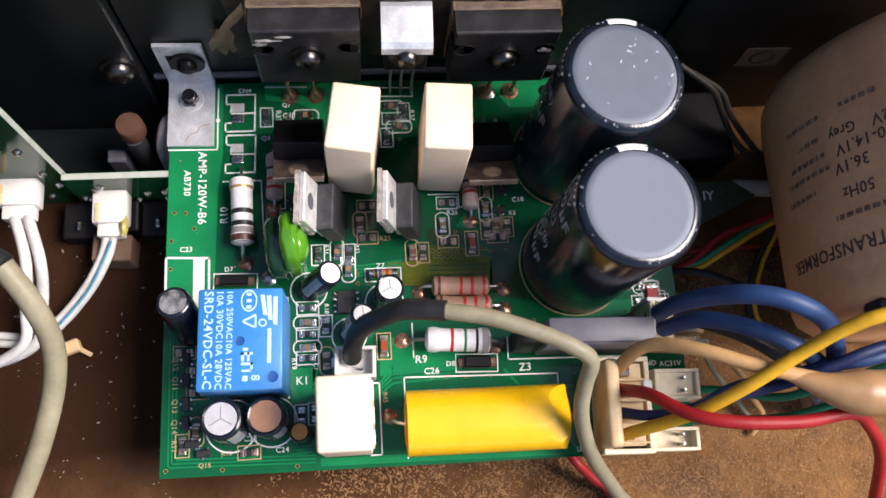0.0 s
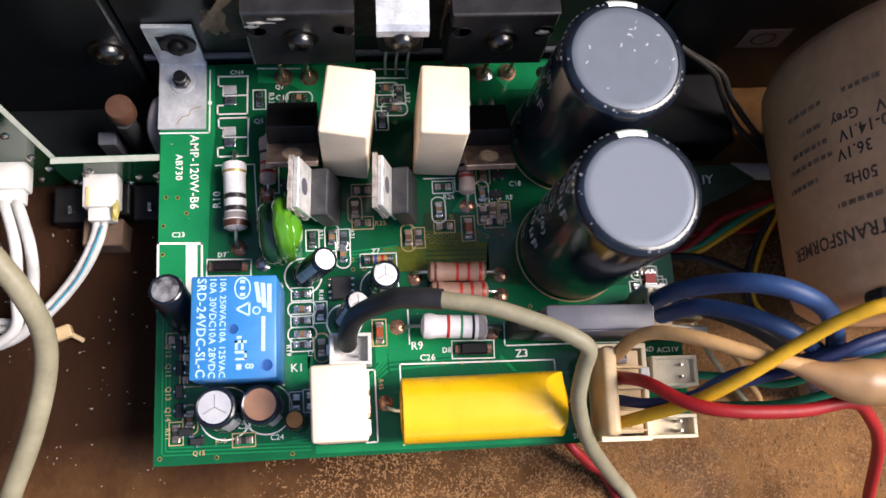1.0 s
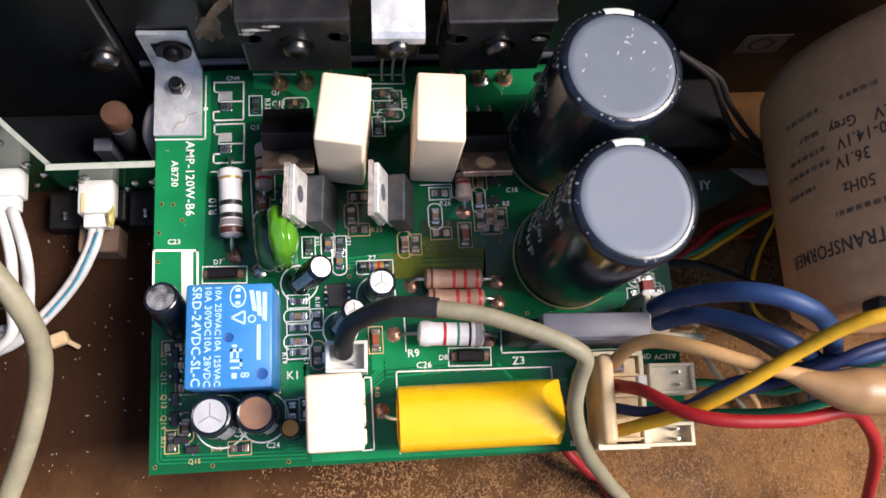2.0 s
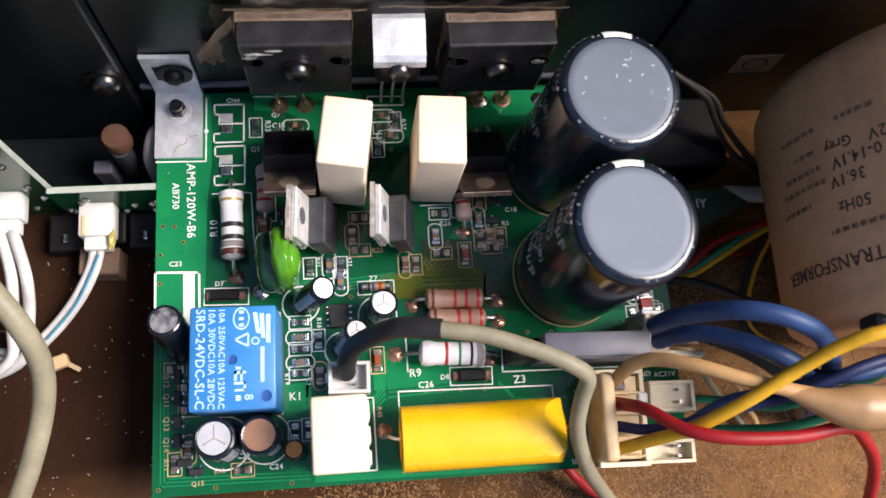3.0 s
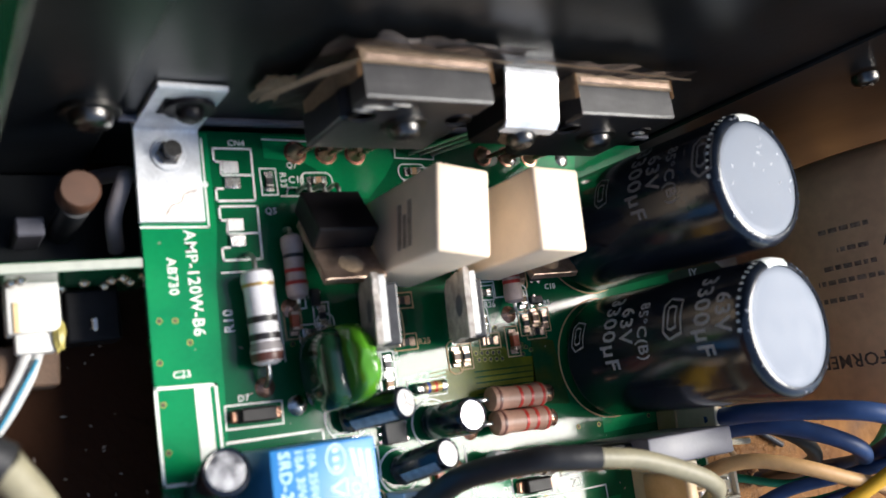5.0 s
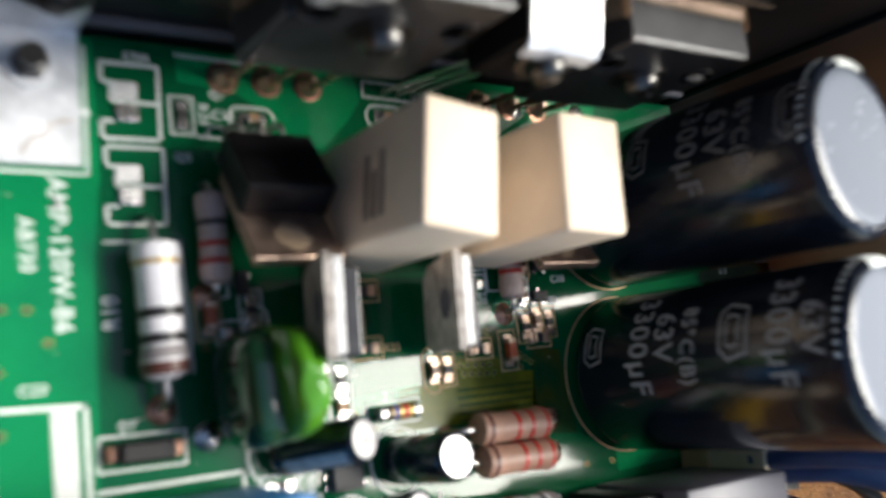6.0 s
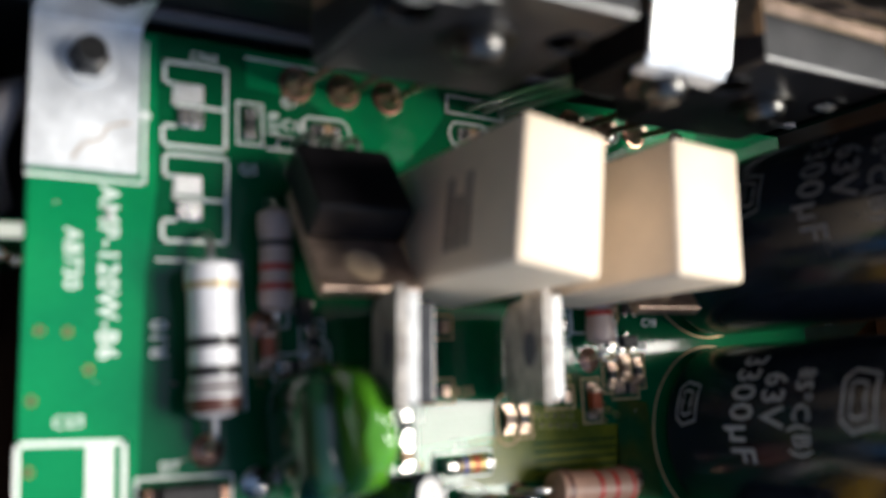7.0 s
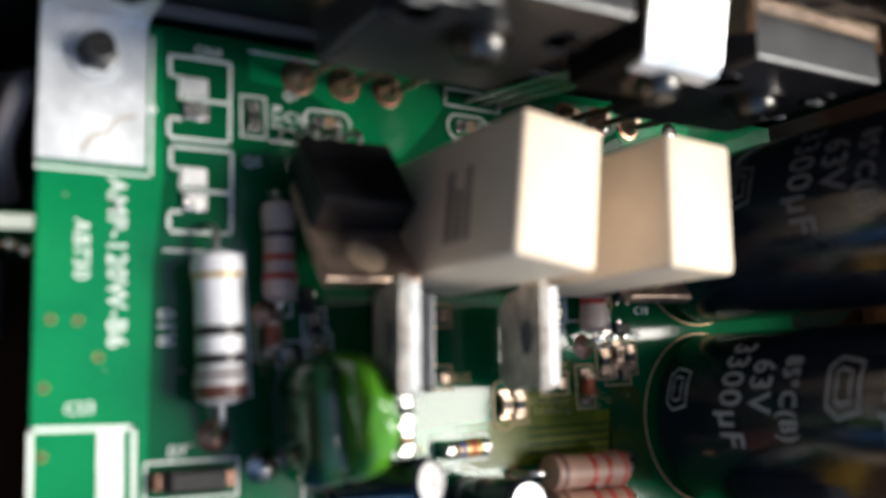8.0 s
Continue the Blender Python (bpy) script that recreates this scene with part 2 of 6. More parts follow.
def part(name, bm, material, parent=None, label="", smooth=False):
    """Links a bmesh, in centimetres, as one mesh object under a thing or a part."""
    ob = new(name, mesh_of(name, bm, material, smooth))
    if parent is not None:
        ob.parent = parent
    return tagged(ob, label)


def solo(name, bm, material, label, category, group="", kind="", at=(0, 0, 0), rz=0, smooth=False):
    """A thing of one mesh."""
    ob = new(name, mesh_of(name, bm, material, smooth))
    ob.matrix_world = pose(at[0] * CM, at[1] * CM, at[2] * CM, 0, 0, rz)
    return tagged(ob, label, category, group, kind)


def box(x0, x1, y0, y1, z0, z1, bevel=0.0, seg=1, bm=None, m=None):
    own = bmesh.new()
    bmesh.ops.create_cube(own, size=1)
    for v in own.verts:
        v.co = ((x0 + x1) / 2 + v.co.x * (x1 - x0), (y0 + y1) / 2 + v.co.y * (y1 - y0), (z0 + z1) / 2 + v.co.z * (z1 - z0))
    if bevel:
        bmesh.ops.bevel(own, geom=own.edges[:], offset=bevel, segments=seg, affect="EDGES", profile=0.5)
    if m is not None:
        bmesh.ops.transform(own, matrix=m, verts=own.verts)
    return merge(bm, own)


def merge(bm, own):
    if bm is None:
        return own
    me = bpy.data.meshes.new("tmp")
    own.to_mesh(me)
    own.free()
    bm.from_mesh(me)
    bpy.data.meshes.remove(me)
    return bm


def lathe(profile, n=32, bm=None, m=None):
    """Turns (radius, height) pairs round the z axis; a radius of 0 closes the end."""
    own = bmesh.new()
    rings = []
    for r, z in profile:
        if r <= 1e-6:
            rings.append([own.verts.new((0, 0, z))])
        else:
            rings.append([own.verts.new((r * math.cos(2 * math.pi * i / n), r * math.sin(2 * math.pi * i / n), z)) for i in range(n)])
    for a, b in zip(rings, rings[1:]):
        for i in range(n):
            j = (i + 1) % n
            if len(a) == 1 and len(b) > 1:
                own.faces.new((a[0], b[j], b[i]))
            elif len(b) == 1 and len(a) > 1:
                own.faces.new((a[i], a[j], b[0]))
            elif len(a) > 1:
                own.faces.new((a[i], a[j], b[j], b[i]))
    bmesh.ops.recalc_face_normals(own, faces=own.faces)
    if m is not None:
        bmesh.ops.transform(own, matrix=m, verts=own.verts)
    return merge(bm, own)


def smooth_path(points, steps=8):
    """A Catmull-Rom line through the points."""
    p = [Vector(q) for q in points]
    p = [2 * p[0] - p[1]] + p + [2 * p[-1] - p[-2]]
    out = []
    for i in range(1, len(p) - 2):
        for s in range(steps):
            t = s / steps
            a, b, c, d = p[i - 1], p[i], p[i + 1], p[i + 2]
            out.append(0.5 * (2 * b + (c - a) * t + (2 * a - 5 * b + 4 * c - d) * t * t + (3 * b - a - 3 * c + d) * t ** 3))
    out.append(p[-2])
    return out


def tube(points, r, n=10, steps=8, bm=None, radii=None):
    """A round wire along a smooth line, with closed ends."""
    own = bmesh.new()
    line = smooth_path(points, steps) if steps > 1 else [Vector(q) for q in points]
    up, rings = Vector((0.123, 0.31, 1)).normalized(), []
    for i, c in enumerate(line):
        d = (line[min(i + 1, len(line) - 1)] - line[max(i - 1, 0)]).normalized()
        side = d.cross(up)
        side = side.normalized() if side.length > 1e-4 else d.orthogonal().normalized()
        up = side.cross(d).normalized()
        rad = r if radii is None else radii(i / (len(line) - 1))
        rings.append([own.verts.new(c + rad * (math.cos(2 * math.pi * k / n) * side + math.sin(2 * math.pi * k / n) * up)) for k in range(n)])
    for a, b in zip(rings, rings[1:]):
        for k in range(n):
            own.faces.new((a[k], a[(k + 1) % n], b[(k + 1) % n], b[k]))
    own.faces.new(rings[0][::-1])
    own.faces.new(rings[-1])
    bmesh.ops.recalc_face_normals(own, faces=own.faces)
    return merge(bm, own)


def prism(outline, z0, z1, bevel=0.0, bm=None, m=None):
    """An outline (x, y) raised from z0 to z1."""
    own = bmesh.new()
    a = [own.verts.new((x, y, z0)) for x, y in outline]
    b = [own.verts.new((x, y, z1)) for x, y in outline]
    n = len(outline)
    own.faces.new(a[::-1])
    top = own.faces.new(b)
    for i in range(n):
        own.faces.new((a[i], a[(i + 1) % n], b[(i + 1) % n], b[i]))
    bmesh.ops.recalc_face_normals(own, faces=own.faces)
    if bevel:
        bmesh.ops.bevel(own, geom=list(top.edges), offset=bevel, segments=2, affect="EDGES", profile=0.5)
    if m is not None:
        bmesh.ops.transform(own, matrix=m, verts=own.verts)
    return merge(bm, own)


def lettering(text, size, m, bm=None, depth=0.006, align="CENTER"):
    """Words in the built-in font as a raised mesh, size in centimetres, laid by the matrix m."""
    cu = bpy.data.curves.new("words", "FONT")
    cu.body, cu.size, cu.align_x, cu.align_y = text, size, align, "CENTER"
    cu.extrude, cu.resolution_u = depth, 2
    cu.offset = 0.012 * size
    cu.space_character = 1.06
    ob = bpy.data.objects.new("words", cu)
    scene.collection.objects.link(ob)
    me = bpy.data.meshes.new_from_object(ob.evaluated_get(bpy.context.evaluated_depsgraph_get()))
    own = bmesh.new()
    own.from_mesh(me)
    bmesh.ops.transform(own, matrix=m, verts=own.verts)
    bpy.data.objects.remove(ob)
    bpy.data.curves.remove(cu)
    bpy.data.meshes.remove(me)
    return merge(bm, own)


def T(x, y, z, rx=0, ry=0, rz=0):
    """A pose in centimetres for pieces of a mesh."""
    return pose(x, y, z, rx, ry, rz)



# ---------------------------------------------------------------- the wooden base
# added wall, out of view, that shades the left of the base
solo("cabinet_side", box(-11.5, -10, -14, 8.6, FLOOR, 12, bevel=0.1), WOOD, "unseen particle board wall added to shade the left", "cabinet side", kind="structure")
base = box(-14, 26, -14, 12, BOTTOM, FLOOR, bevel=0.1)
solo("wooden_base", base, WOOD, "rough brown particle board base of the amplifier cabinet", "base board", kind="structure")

# ---------------------------------------------------------------- chassis and heat sink
def chassis():
    bm = box(-10, 24, 8.75, 9.0, FLOOR, 12, bevel=0.03)
    solo("back_panel", bm, HEATSINK, "black painted steel back panel of the amplifier", "panel", kind="structure")
    bm = box(-0.33, 10.6, 8.42, 8.74, FLOOR, 12, bevel=0.04)
    hs = thing("heat_sink", 5, 8.6, FLOOR, label="black anodised aluminium heat sink plate with mounting screws", category="heat sink")
    bmesh.ops.translate(bm, verts=bm.verts, vec=(-5, -8.6, -FLOOR))
    part("plate", bm, HEATSINK, hs)
    part("ledge", box(-5.2, 5.5, -0.28, -0.18, 2.28, 2.42, bevel=0.02), BRIDGE, hs, "worn lower ledge")
    bm = box(-9.9, -0.36, 8.2, 8.74, FLOOR, 9.5, bevel=0.04)
    solo("side_plate", bm, HEATSINK, "glossy black metal plate beside the heat sink", "panel", kind="structure")
    bm = box(10.65, 23, 8.35, 8.74, FLOOR, 9.5, bevel=0.04)
    solo("rear_plate", bm, HEATSINK, "black metal plate behind the transformer", "panel", kind="structure")


chassis()
# black sheet added to keep the gap behind the boards dark
solo("chassis_floor", box(-9.9, 13.2, 6.75, 8.19, FLOOR - 0.05, FLOOR + 0.1, bevel=0.02), HEATSINK, "black sheet added to darken the floor behind the boards", "panel", kind="structure")


def screw_head(r=0.3, h=0.2, washer=0.0, n=24):
    """A pan head with a cross recess, pointing along +z; returns a bmesh."""
    bm = lathe([(0, 0), (r, 0), (r, h * 0.45), (r * 0.88, h * 0.8), (r * 0.55, h), (0, h)], n)
    for k in (0, 90):
        bm = box(-r * 0.55, r * 0.55, -r * 0.12, r * 0.12, h * 0.9, h * 1.04, bm=bm, m=T(0, 0, 0, 0, 0, k + 20))
    if washer:
        bm = lathe([(0, -0.04), (washer, -0.04), (washer, 0.04), (r * 1.02, 0.05), (0, 0.05)], n, bm=bm)
    return bm


def screw(x, y, z, rx, r=0.3, h=0.22, washer=0.42, label="pan head steel screw with washer", rz=0):
    bm = screw_head(r, h, washer)
    bmesh.ops.transform(bm, matrix=T(0, 0, 0, rx, 0, rz), verts=bm.verts)
    return solo("screw", bm, SCREW, label, "screw", "chassis screws", at=(x, y, z), smooth=True)


screw(-0.7, 8.16, 1.11, 90, 0.3, 0.24, 0.4, "dull steel pan head screw in the black side plate")
screw(12.31, 8.31, 4.2, 90, 0.24, 0.2, 0.0, "small steel screw in the black rear plate")
screw(-2.2, 8.16, 5.6, 90, 0.3, 0.24, 0.4, "dull steel pan head screw in the black side plate")

# ---------------------------------------------------------------- the amplifier board
board = thing("circuit_board", 0, 0, -0.16, label="green double-sided amplifier circuit board with white legends", category="circuit board")
BZ = 0.16     # top face above the thing's own origin
OUT = [(0, 0), (10.72, -0.1), (10.75, 3.4), (10.6, 8.3), (0.08, 8.34)]
part("laminate", prism(OUT, 0, BZ - 0.004), [MASK], board)


def on_board(name, outline, material, z0=BZ - 0.004, z1=BZ + 0.002, label=""):
    return part(name, prism(outline, z0, z1), material, board, label)


def rect(x0, x1, y0, y1):
    return [(x0, y0), (x1, y0), (x1, y1), (x0, y1)]


on_board("copper_pour", [(0.03, 3.0), (1.0, 3.0), (1.05, 4.4), (1.1, 5.9), (1.2, 6.75), (1.2, 8.3), (0.1, 8.3)], POUR)
on_board("copper_pour", [(3.2, 7.2), (3.9, 7.2), (4.3, 7.62), (4.5, 7.9), (4.4, 8.28), (2.1, 8.28), (2.1, 7.9), (2.75, 7.85), (3.2, 7.6)], POUR)
on_board("copper_pour", [(7.5, 7.6), (8.6, 7.6), (8.8, 8.25), (7.0, 8.25)], POUR)
on_board("copper_pour", [(4.5, 5.6), (5.35, 5.6), (5.4, 7.15), (4.45, 7.0)], DEEP, label="bare dark green mask")
on_board("copper_pour", [(6.7, 3.3), (7.5, 3.2), (7.35, 4.4), (6.85, 4.5)], BROWNED, label="scorched dark green mask")
on_board("copper_pour", [(5.45, 4.5), (6.25, 4.43), (6.3, 4.8), (5.5, 4.85)], BROWNED, label="scorched dark green mask")
on_board("copper_pour", [(6.1, 4.85), (6.55, 4.8), (6.6, 5.25), (6.4, 5.3)], POUR)
on_board("copper_pour", rect(3.4, 4.3, 4.95, 6.1), DEEP, label="bare dark green mask")
on_board("copper_pour", [(4.35, 1.75), (6.0, 1.8), (6.0, 2.25), (5.1, 2.5), (4.35, 2.55)], POUR)
on_board("copper_pour", rect(2.55, 3.1, 1.3, 2.0), POUR)
on_board("copper_pour", [(3.1, 0.05), (8.3, -0.03), (8.3, 0.14), (3.1, 0.2)], POUR)
on_board("copper_pour", rect(8.2, 10.0, 2.55, 3.1), POUR)
on_board("heat_stain", [(4.5, 3.62), (6.8, 3.55), (6.82, 4.16), (6.36, 4.18), (6.22, 4.4), (5.5, 4.47), (5.42, 4.14), (4.6, 4.14)], HEATED, label="yellowed board area with plated holes")


def trace(points, w=0.05, material=POUR):
    bm = None
    for (x0, y0), (x1, y1) in zip(points, points[1:]):
        d = Vector((x1 - x0, y1 - y0))
        a = math.atan2(d.y, d.x)
        bm = box(-w * 0.3, d.length + w * 0.3, -w / 2, w / 2, BZ - 0.004, BZ + 0.0035, bm=bm, m=T(x0, y0, 0, 0, 0, math.degrees(a)))
    return part("copper_trace", bm, material, board)


for k in range(5):
    trace([(5.5, 3.62 + 0.1 * k), (6.75, 3.6 + 0.1 * k)], 0.03, BROWNED)
for k in range(4):
    trace([(2.55 + 0.1 * k, 0.3 + 0.08 * k), (3.0 + 0.1 * k, 0.35 + 0.06 * k), (4.6, 1.6 + 0.1 * k), (5.9, 1.65 + 0.1 * k)], 0.045)
for k in range(4):
    trace([(2.75 + 0.12 * k, 4.1), (3.1 + 0.12 * k, 3.9), (3.9, 3.86 + 0.07 * k), (4.9, 3.95 + 0.07 * k)], 0.04)
for k in range(3):
    trace([(2.6, 1.3 + 0.14 * k), (3.0, 1.6 + 0.14 * k), (3.1, 2.6)], 0.05)
for k in range(3):
    trace([(0.16 + 0.07 * k, 0.2 + 0.07 * k), (0.16 + 0.07 * k, 2.9)], 0.03)
    trace([(0.16 + 0.07 * k, 0.2 + 0.07 * k), (3.0, 0.13 + 0.07 * k)], 0.03)
trace([(6.9, 1.75), (7.2, 1.4), (8.3, 1.35)], 0.06)
trace([(8.6, 2.9), (9.6, 2.85), (10.2, 3.3)], 0.06)


# ---------------------------------------------------------------- large parts on the board
def cement_resistor(x, y, rz, w, d, h, label, lean=(0, 0)):
    """A white ceramic power resistor that stands on end."""
    th = thing("cement_resistor", x, y, 0, label=label, category="resistor", group="cement resistors on the board")
    th.matrix_world = pose(x * CM, y * CM, 0, lean[0], lean[1], rz)
    bm = box(-w / 2, w / 2, -d / 2, d / 2, 0.18, h, bevel=0.06, seg=3)
    part("body", bm, CERAMIC, th, smooth=True)
    part("filling", box(-w / 2 + 0.1, w / 2 - 0.1, -d / 2 + 0.1, d / 2 - 0.1, 0.1, 0.2, bevel=0.03), GREASE, th, "grey cement filling")
    for s in (-1, 1):
        part("lead", tube([(0, s * d * 0.25, -0.1), (0, s * d * 0.25, 0.12)], 0.04, 8, 1), TIN, th)
    return th


res_l = cement_resistor(4.0, 6.3, -9, 0.92, 1.34, 2.67, "white ceramic cement resistor standing behind small tab transistors")
res_r = cement_resistor(5.81, 6.28, -4, 0.92, 1.35, 2.66, "white ceramic cement resistor standing near the large capacitors")
res_f = cement_resistor(3.66, 0.86, 0, 0.96, 1.3, 2.65, "white ceramic cement resistor at the board's front edge")
bm = None
for k in range(3):
    bm = box(-0.475, -0.462, -0.42, 0.3 - 0.2 * (k % 2), 1.5 + 0.16 * k, 1.6 + 0.16 * k, bm=bm)
part("printed_rating", bm, PRINT_FAINT, res_l, "faint grey printed lines")
for k, (y0, y1, z) in enumerate(((-0.55, -0.3, 2.5), (-0.2, 0.1, 2.5), (0.2, 0.55, 2.5))):
    part("cement_rib", box(0.47, 0.52, y0, y1, 0.25, z, bevel=0.015), CERAMIC, res_f)


def relay():
    th = thing("relay", 1.78, 2.385, 0, -1.3, "blue plastic power relay with pale printed ratings", "relay")
    bm = box(-0.775, 0.775, -0.95, 0.95, 0.03, 1.66, bevel=0.045, seg=2)
    part("case", bm, RELAY_BLUE, th, smooth=True)
    m0 = T(0, 0, 1.661)
    for text, x, y, s in (("SRD-24VDC-SL-C", -0.585, -0.0, 0.23), ("10A 30VDC", -0.38, 0.46, 0.175), ("10A 28VDC", -0.38, -0.46, 0.175), ("10A 250VAC", -0.2, 0.46, 0.16), ("10A 125VAC", -0.2, -0.46, 0.16)):
        bm = lettering(text, s, m0 @ T(x, y, 0, 0, 0, -90))
        part("printed_line", bm, PRINT_PALE, th)
    bm = lettering("8", 0.22, m0 @ T(0.285, -0.72, 0, 0, 0, -90))
    part("printed_line", bm, PRINT_PALE, th)
    bm = None
    for k in range(3):
        bm = prism([(0.36 + 0.12 * k, 0.82 - 0.02 * k), (0.44 + 0.12 * k, 0.82 - 0.02 * k), (0.5 + 0.09 * k, 0.42 - 0.09 * k), (0.42 + 0.09 * k, 0.44 - 0.09 * k)], 1.658, 1.667, bm=bm)
    part("printed_emblem", bm, PRINT_PALE, th)
    part("printed_bar", box(0.5, 0.57, -0.46, 0.18, 1.658, 1.667), PRINT_PALE, th)
    part("printed_ring", lathe([(0.075, 0), (0.075, 0.008), (0.05, 0.008), (0.05, 0), (0.075, 0)], 20, m=T(0.41, 0.29, 1.659)), PRINT_PALE, th)
    bm = None
    for x0, x1, y0, y1 in ((0.03, 0.24, -0.3, -0.25), (0.03, 0.08, -0.42, -0.25), (0.14, 0.18, -0.42, -0.25), (0.03, 0.24, -0.49, -0.44), (0.2, 0.24, -0.6, -0.44), (0.04, 0.24, -0.61, -0.57), (0.06, 0.15, -0.22, -0.17), (0.06, 0.15, -0.78, -0.68)):
        bm = box(x0, x1, y0, y1, 1.658, 1.667, bm=bm)
    part("printed_mark", bm, PRINT_PALE, th)
    ring = lathe([(0.2, 0), (0.2, 0.008), (0.17, 0.008), (0.17, 0), (0.2, 0)], 24, m=T(0.155, 0.71, 1.659) @ Matrix.Diagonal((0.75, 1.05, 1, 1)))
    for k in range(3):
        ring = box(0.11, 0.2, 0.8 - 0.12 * k, 0.86 - 0.12 * k, 1.659, 1.667, bm=ring)
    part("printed_ring", ring, PRINT_PALE, th)
    tri_ = None
    pts = [(0.04, 0.32), (0.28, 0.2), (0.28, 0.44)]
    for (a, b) in zip(pts, pts[1:] + pts[:1]):
        d = Vector(b) - Vector(a)
        tri_ = box(0, d.length, -0.018, 0.018, 1.659, 1.667, bm=tri_, m=T(a[0], a[1], 0, 0, 0, math.degrees(math.atan2(d.y, d.x))))
    part("printed_triangle", tri_, PRINT_PALE, th)
    for x, y, r in ((0.0, -0.04, 0.09), (0.6, -0.71, 0.105)):
        part("vent_hole", lathe([(0, 0.006), (r * 0.72, 0.006), (r, 0.012), (r, 0.0), (0, 0.0)], 20, m=T(x, y, 1.655)), mat("relay_dark", (0.012, 0.08, 0.3), 0.4), th)
    for x, y in ((-0.5, -0.7), (0.5, -0.7), (-0.5, 0.7), (0.5, 0.7), (0, 0.8)):
        part("pin", box(x - 0.05, x + 0.05, y - 0.03, y + 0.03, -0.1, 0.06), TIN, th)


relay()


def big_capacitor(x, y, top, turn, label):
    """A sleeved snap-in capacitor; leans slightly."""
    h, r = 4.05, 1.13
    th = thing("electrolytic_capacitor", x, y, 0, label=label, category="capacitor", group="large capacitors")
    lean = math.degrees(math.atan2(top[0] - x, h)), math.degrees(math.atan2(top[1] - y, h))
    th.matrix_world = pose(x * CM, y * CM, 0.0004, -lean[1], lean[0], 0)
    prof = [(0.0, 0.02), (0.95, 0.02), (1.08, 0.06), (r, 0.16), (r, h - 0.16), (r - 0.03, h - 0.05), (r - 0.1, h + 0.0), (r - 0.16, h + 0.005), (r - 0.165, h - 0.03)]
    part("sleeve", lathe(prof, 64), SLEEVE, th, "glossy black shrink sleeve", smooth=True)
    part("top_disc", lathe([(r - 0.163, h - 0.05), (r - 0.17, h - 0.02), (r - 0.22, h - 0.005), (r - 0.3, h - 0.01), (0, h - 0.01)], 64), CAN_TOP, th, "dull grey pressed top", smooth=True)
    # pale stripe end that folds over the rim
    own = bmesh.new()
    rows = [(r + 0.004, h - 0.3), (r + 0.004, h - 0.15), (r - 0.026, h - 0.045), (r - 0.1, h + 0.006), (r - 0.16, h + 0.011)]
    for k in range(7):
        a = radians(72 + turn + 5.0 * k)
        for q, z in rows:
            own.verts.new((q * math.cos(a), q * math.sin(a), z))
    own.verts.ensure_lookup_table()
    n = len(rows)
    for k in range(6):
        for j in range(n - 1):
            own.faces.new([own.verts[i] for i in (k * n + j, (k + 1) * n + j, (k + 1) * n + j + 1, k * n + j + 1)])
    part("stripe_end", own, SILK, th, "pale grey polarity stripe", smooth=True)
    return th


def islands(bm):
    """Splits a bmesh into its loose pieces, each a bmesh of its own."""
    left, pieces = set(bm.verts), []
    while left:
        stack, found = [left.pop()], []
        while stack:
            v = stack.pop()
            found.append(v)
            for e in v.link_edges:
                o = e.other_vert(v)
                if o in left:
                    left.remove(o)
                    stack.append(o)
        own = bmesh.new()
        twin = {v: own.verts.new(v.co) for v in found}
        for f in {f for v in found for f in v.link_faces}:
            own.faces.new([twin[v] for v in f.verts])
        pieces.append(own)
    bm.free()
    return pieces


def stroke_ring(outline, w, name, th, mid, z0, s, ink):
    """A closed printed line on a standing capacitor's sleeve."""
    pts = []
    for (x0, y0), (x1, y1) in zip(outline, outline[1:] + outline[:1]):
        n = max(1, int(math.hypot(x1 - x0, y1 - y0) / 0.06))
        pts += [(x0 + (x1 - x0) * k / n, y0 + (y1 - y0) * k / n) for k in range(n)]
    cx = sum(p[0] for p in pts) / len(pts)
    cy = sum(p[1] for p in pts) / len(pts)
    own = bmesh.new()
    rings = []
    for shrink in (0.0, w):
        ring = []
        for x, y in pts:
            d = math.hypot(x - cx, y - cy)
            f = (d - shrink) / d
            a = mid + (cx + (x - cx) * f) * s / 1.13
            ring.append(own.verts.new((1.137 * math.cos(a), 1.137 * math.sin(a), z0 + (cy + (y - cy) * f) * s)))
        rings.append(ring)
    n = len(pts)
    for k in range(n):
        own.faces.new((rings[0][k], rings[0][(k + 1) % n], rings[1][(k + 1) % n], rings[1][k]))
    part(name, own, ink, th, "plain grey printed outline")


def wrap_text(text, size, z, mid, r, th, name="printed_letter", material=None, flip=1):
    """Words laid on a standing cylinder: they run round it or, with flip=0, up along it."""
    bm = lettering(text, size, Matrix.Identity(4), depth=0.002)
    for v in bm.verts:
        if flip:
            a, hh = mid + v.co.x / r, z + v.co.y
        else:
            a, hh = mid - v.co.y / r, z + v.co.x
        q = r + v.co.z + 0.004
        v.co = (q * math.cos(a), q * math.sin(a), hh)
    for piece in islands(bm):
        part(name, piece, material or PRINT_GREY, th)


cap_b = big_capacitor(8.6, 6.36, (8.83, 6.36), 0, "large black sleeved electrolytic capacitor with scratched grey top")
cap_f = big_capacitor(8.56, 3.95, (8.8, 3.95), 4, "large black sleeved electrolytic capacitor with clean grey top")


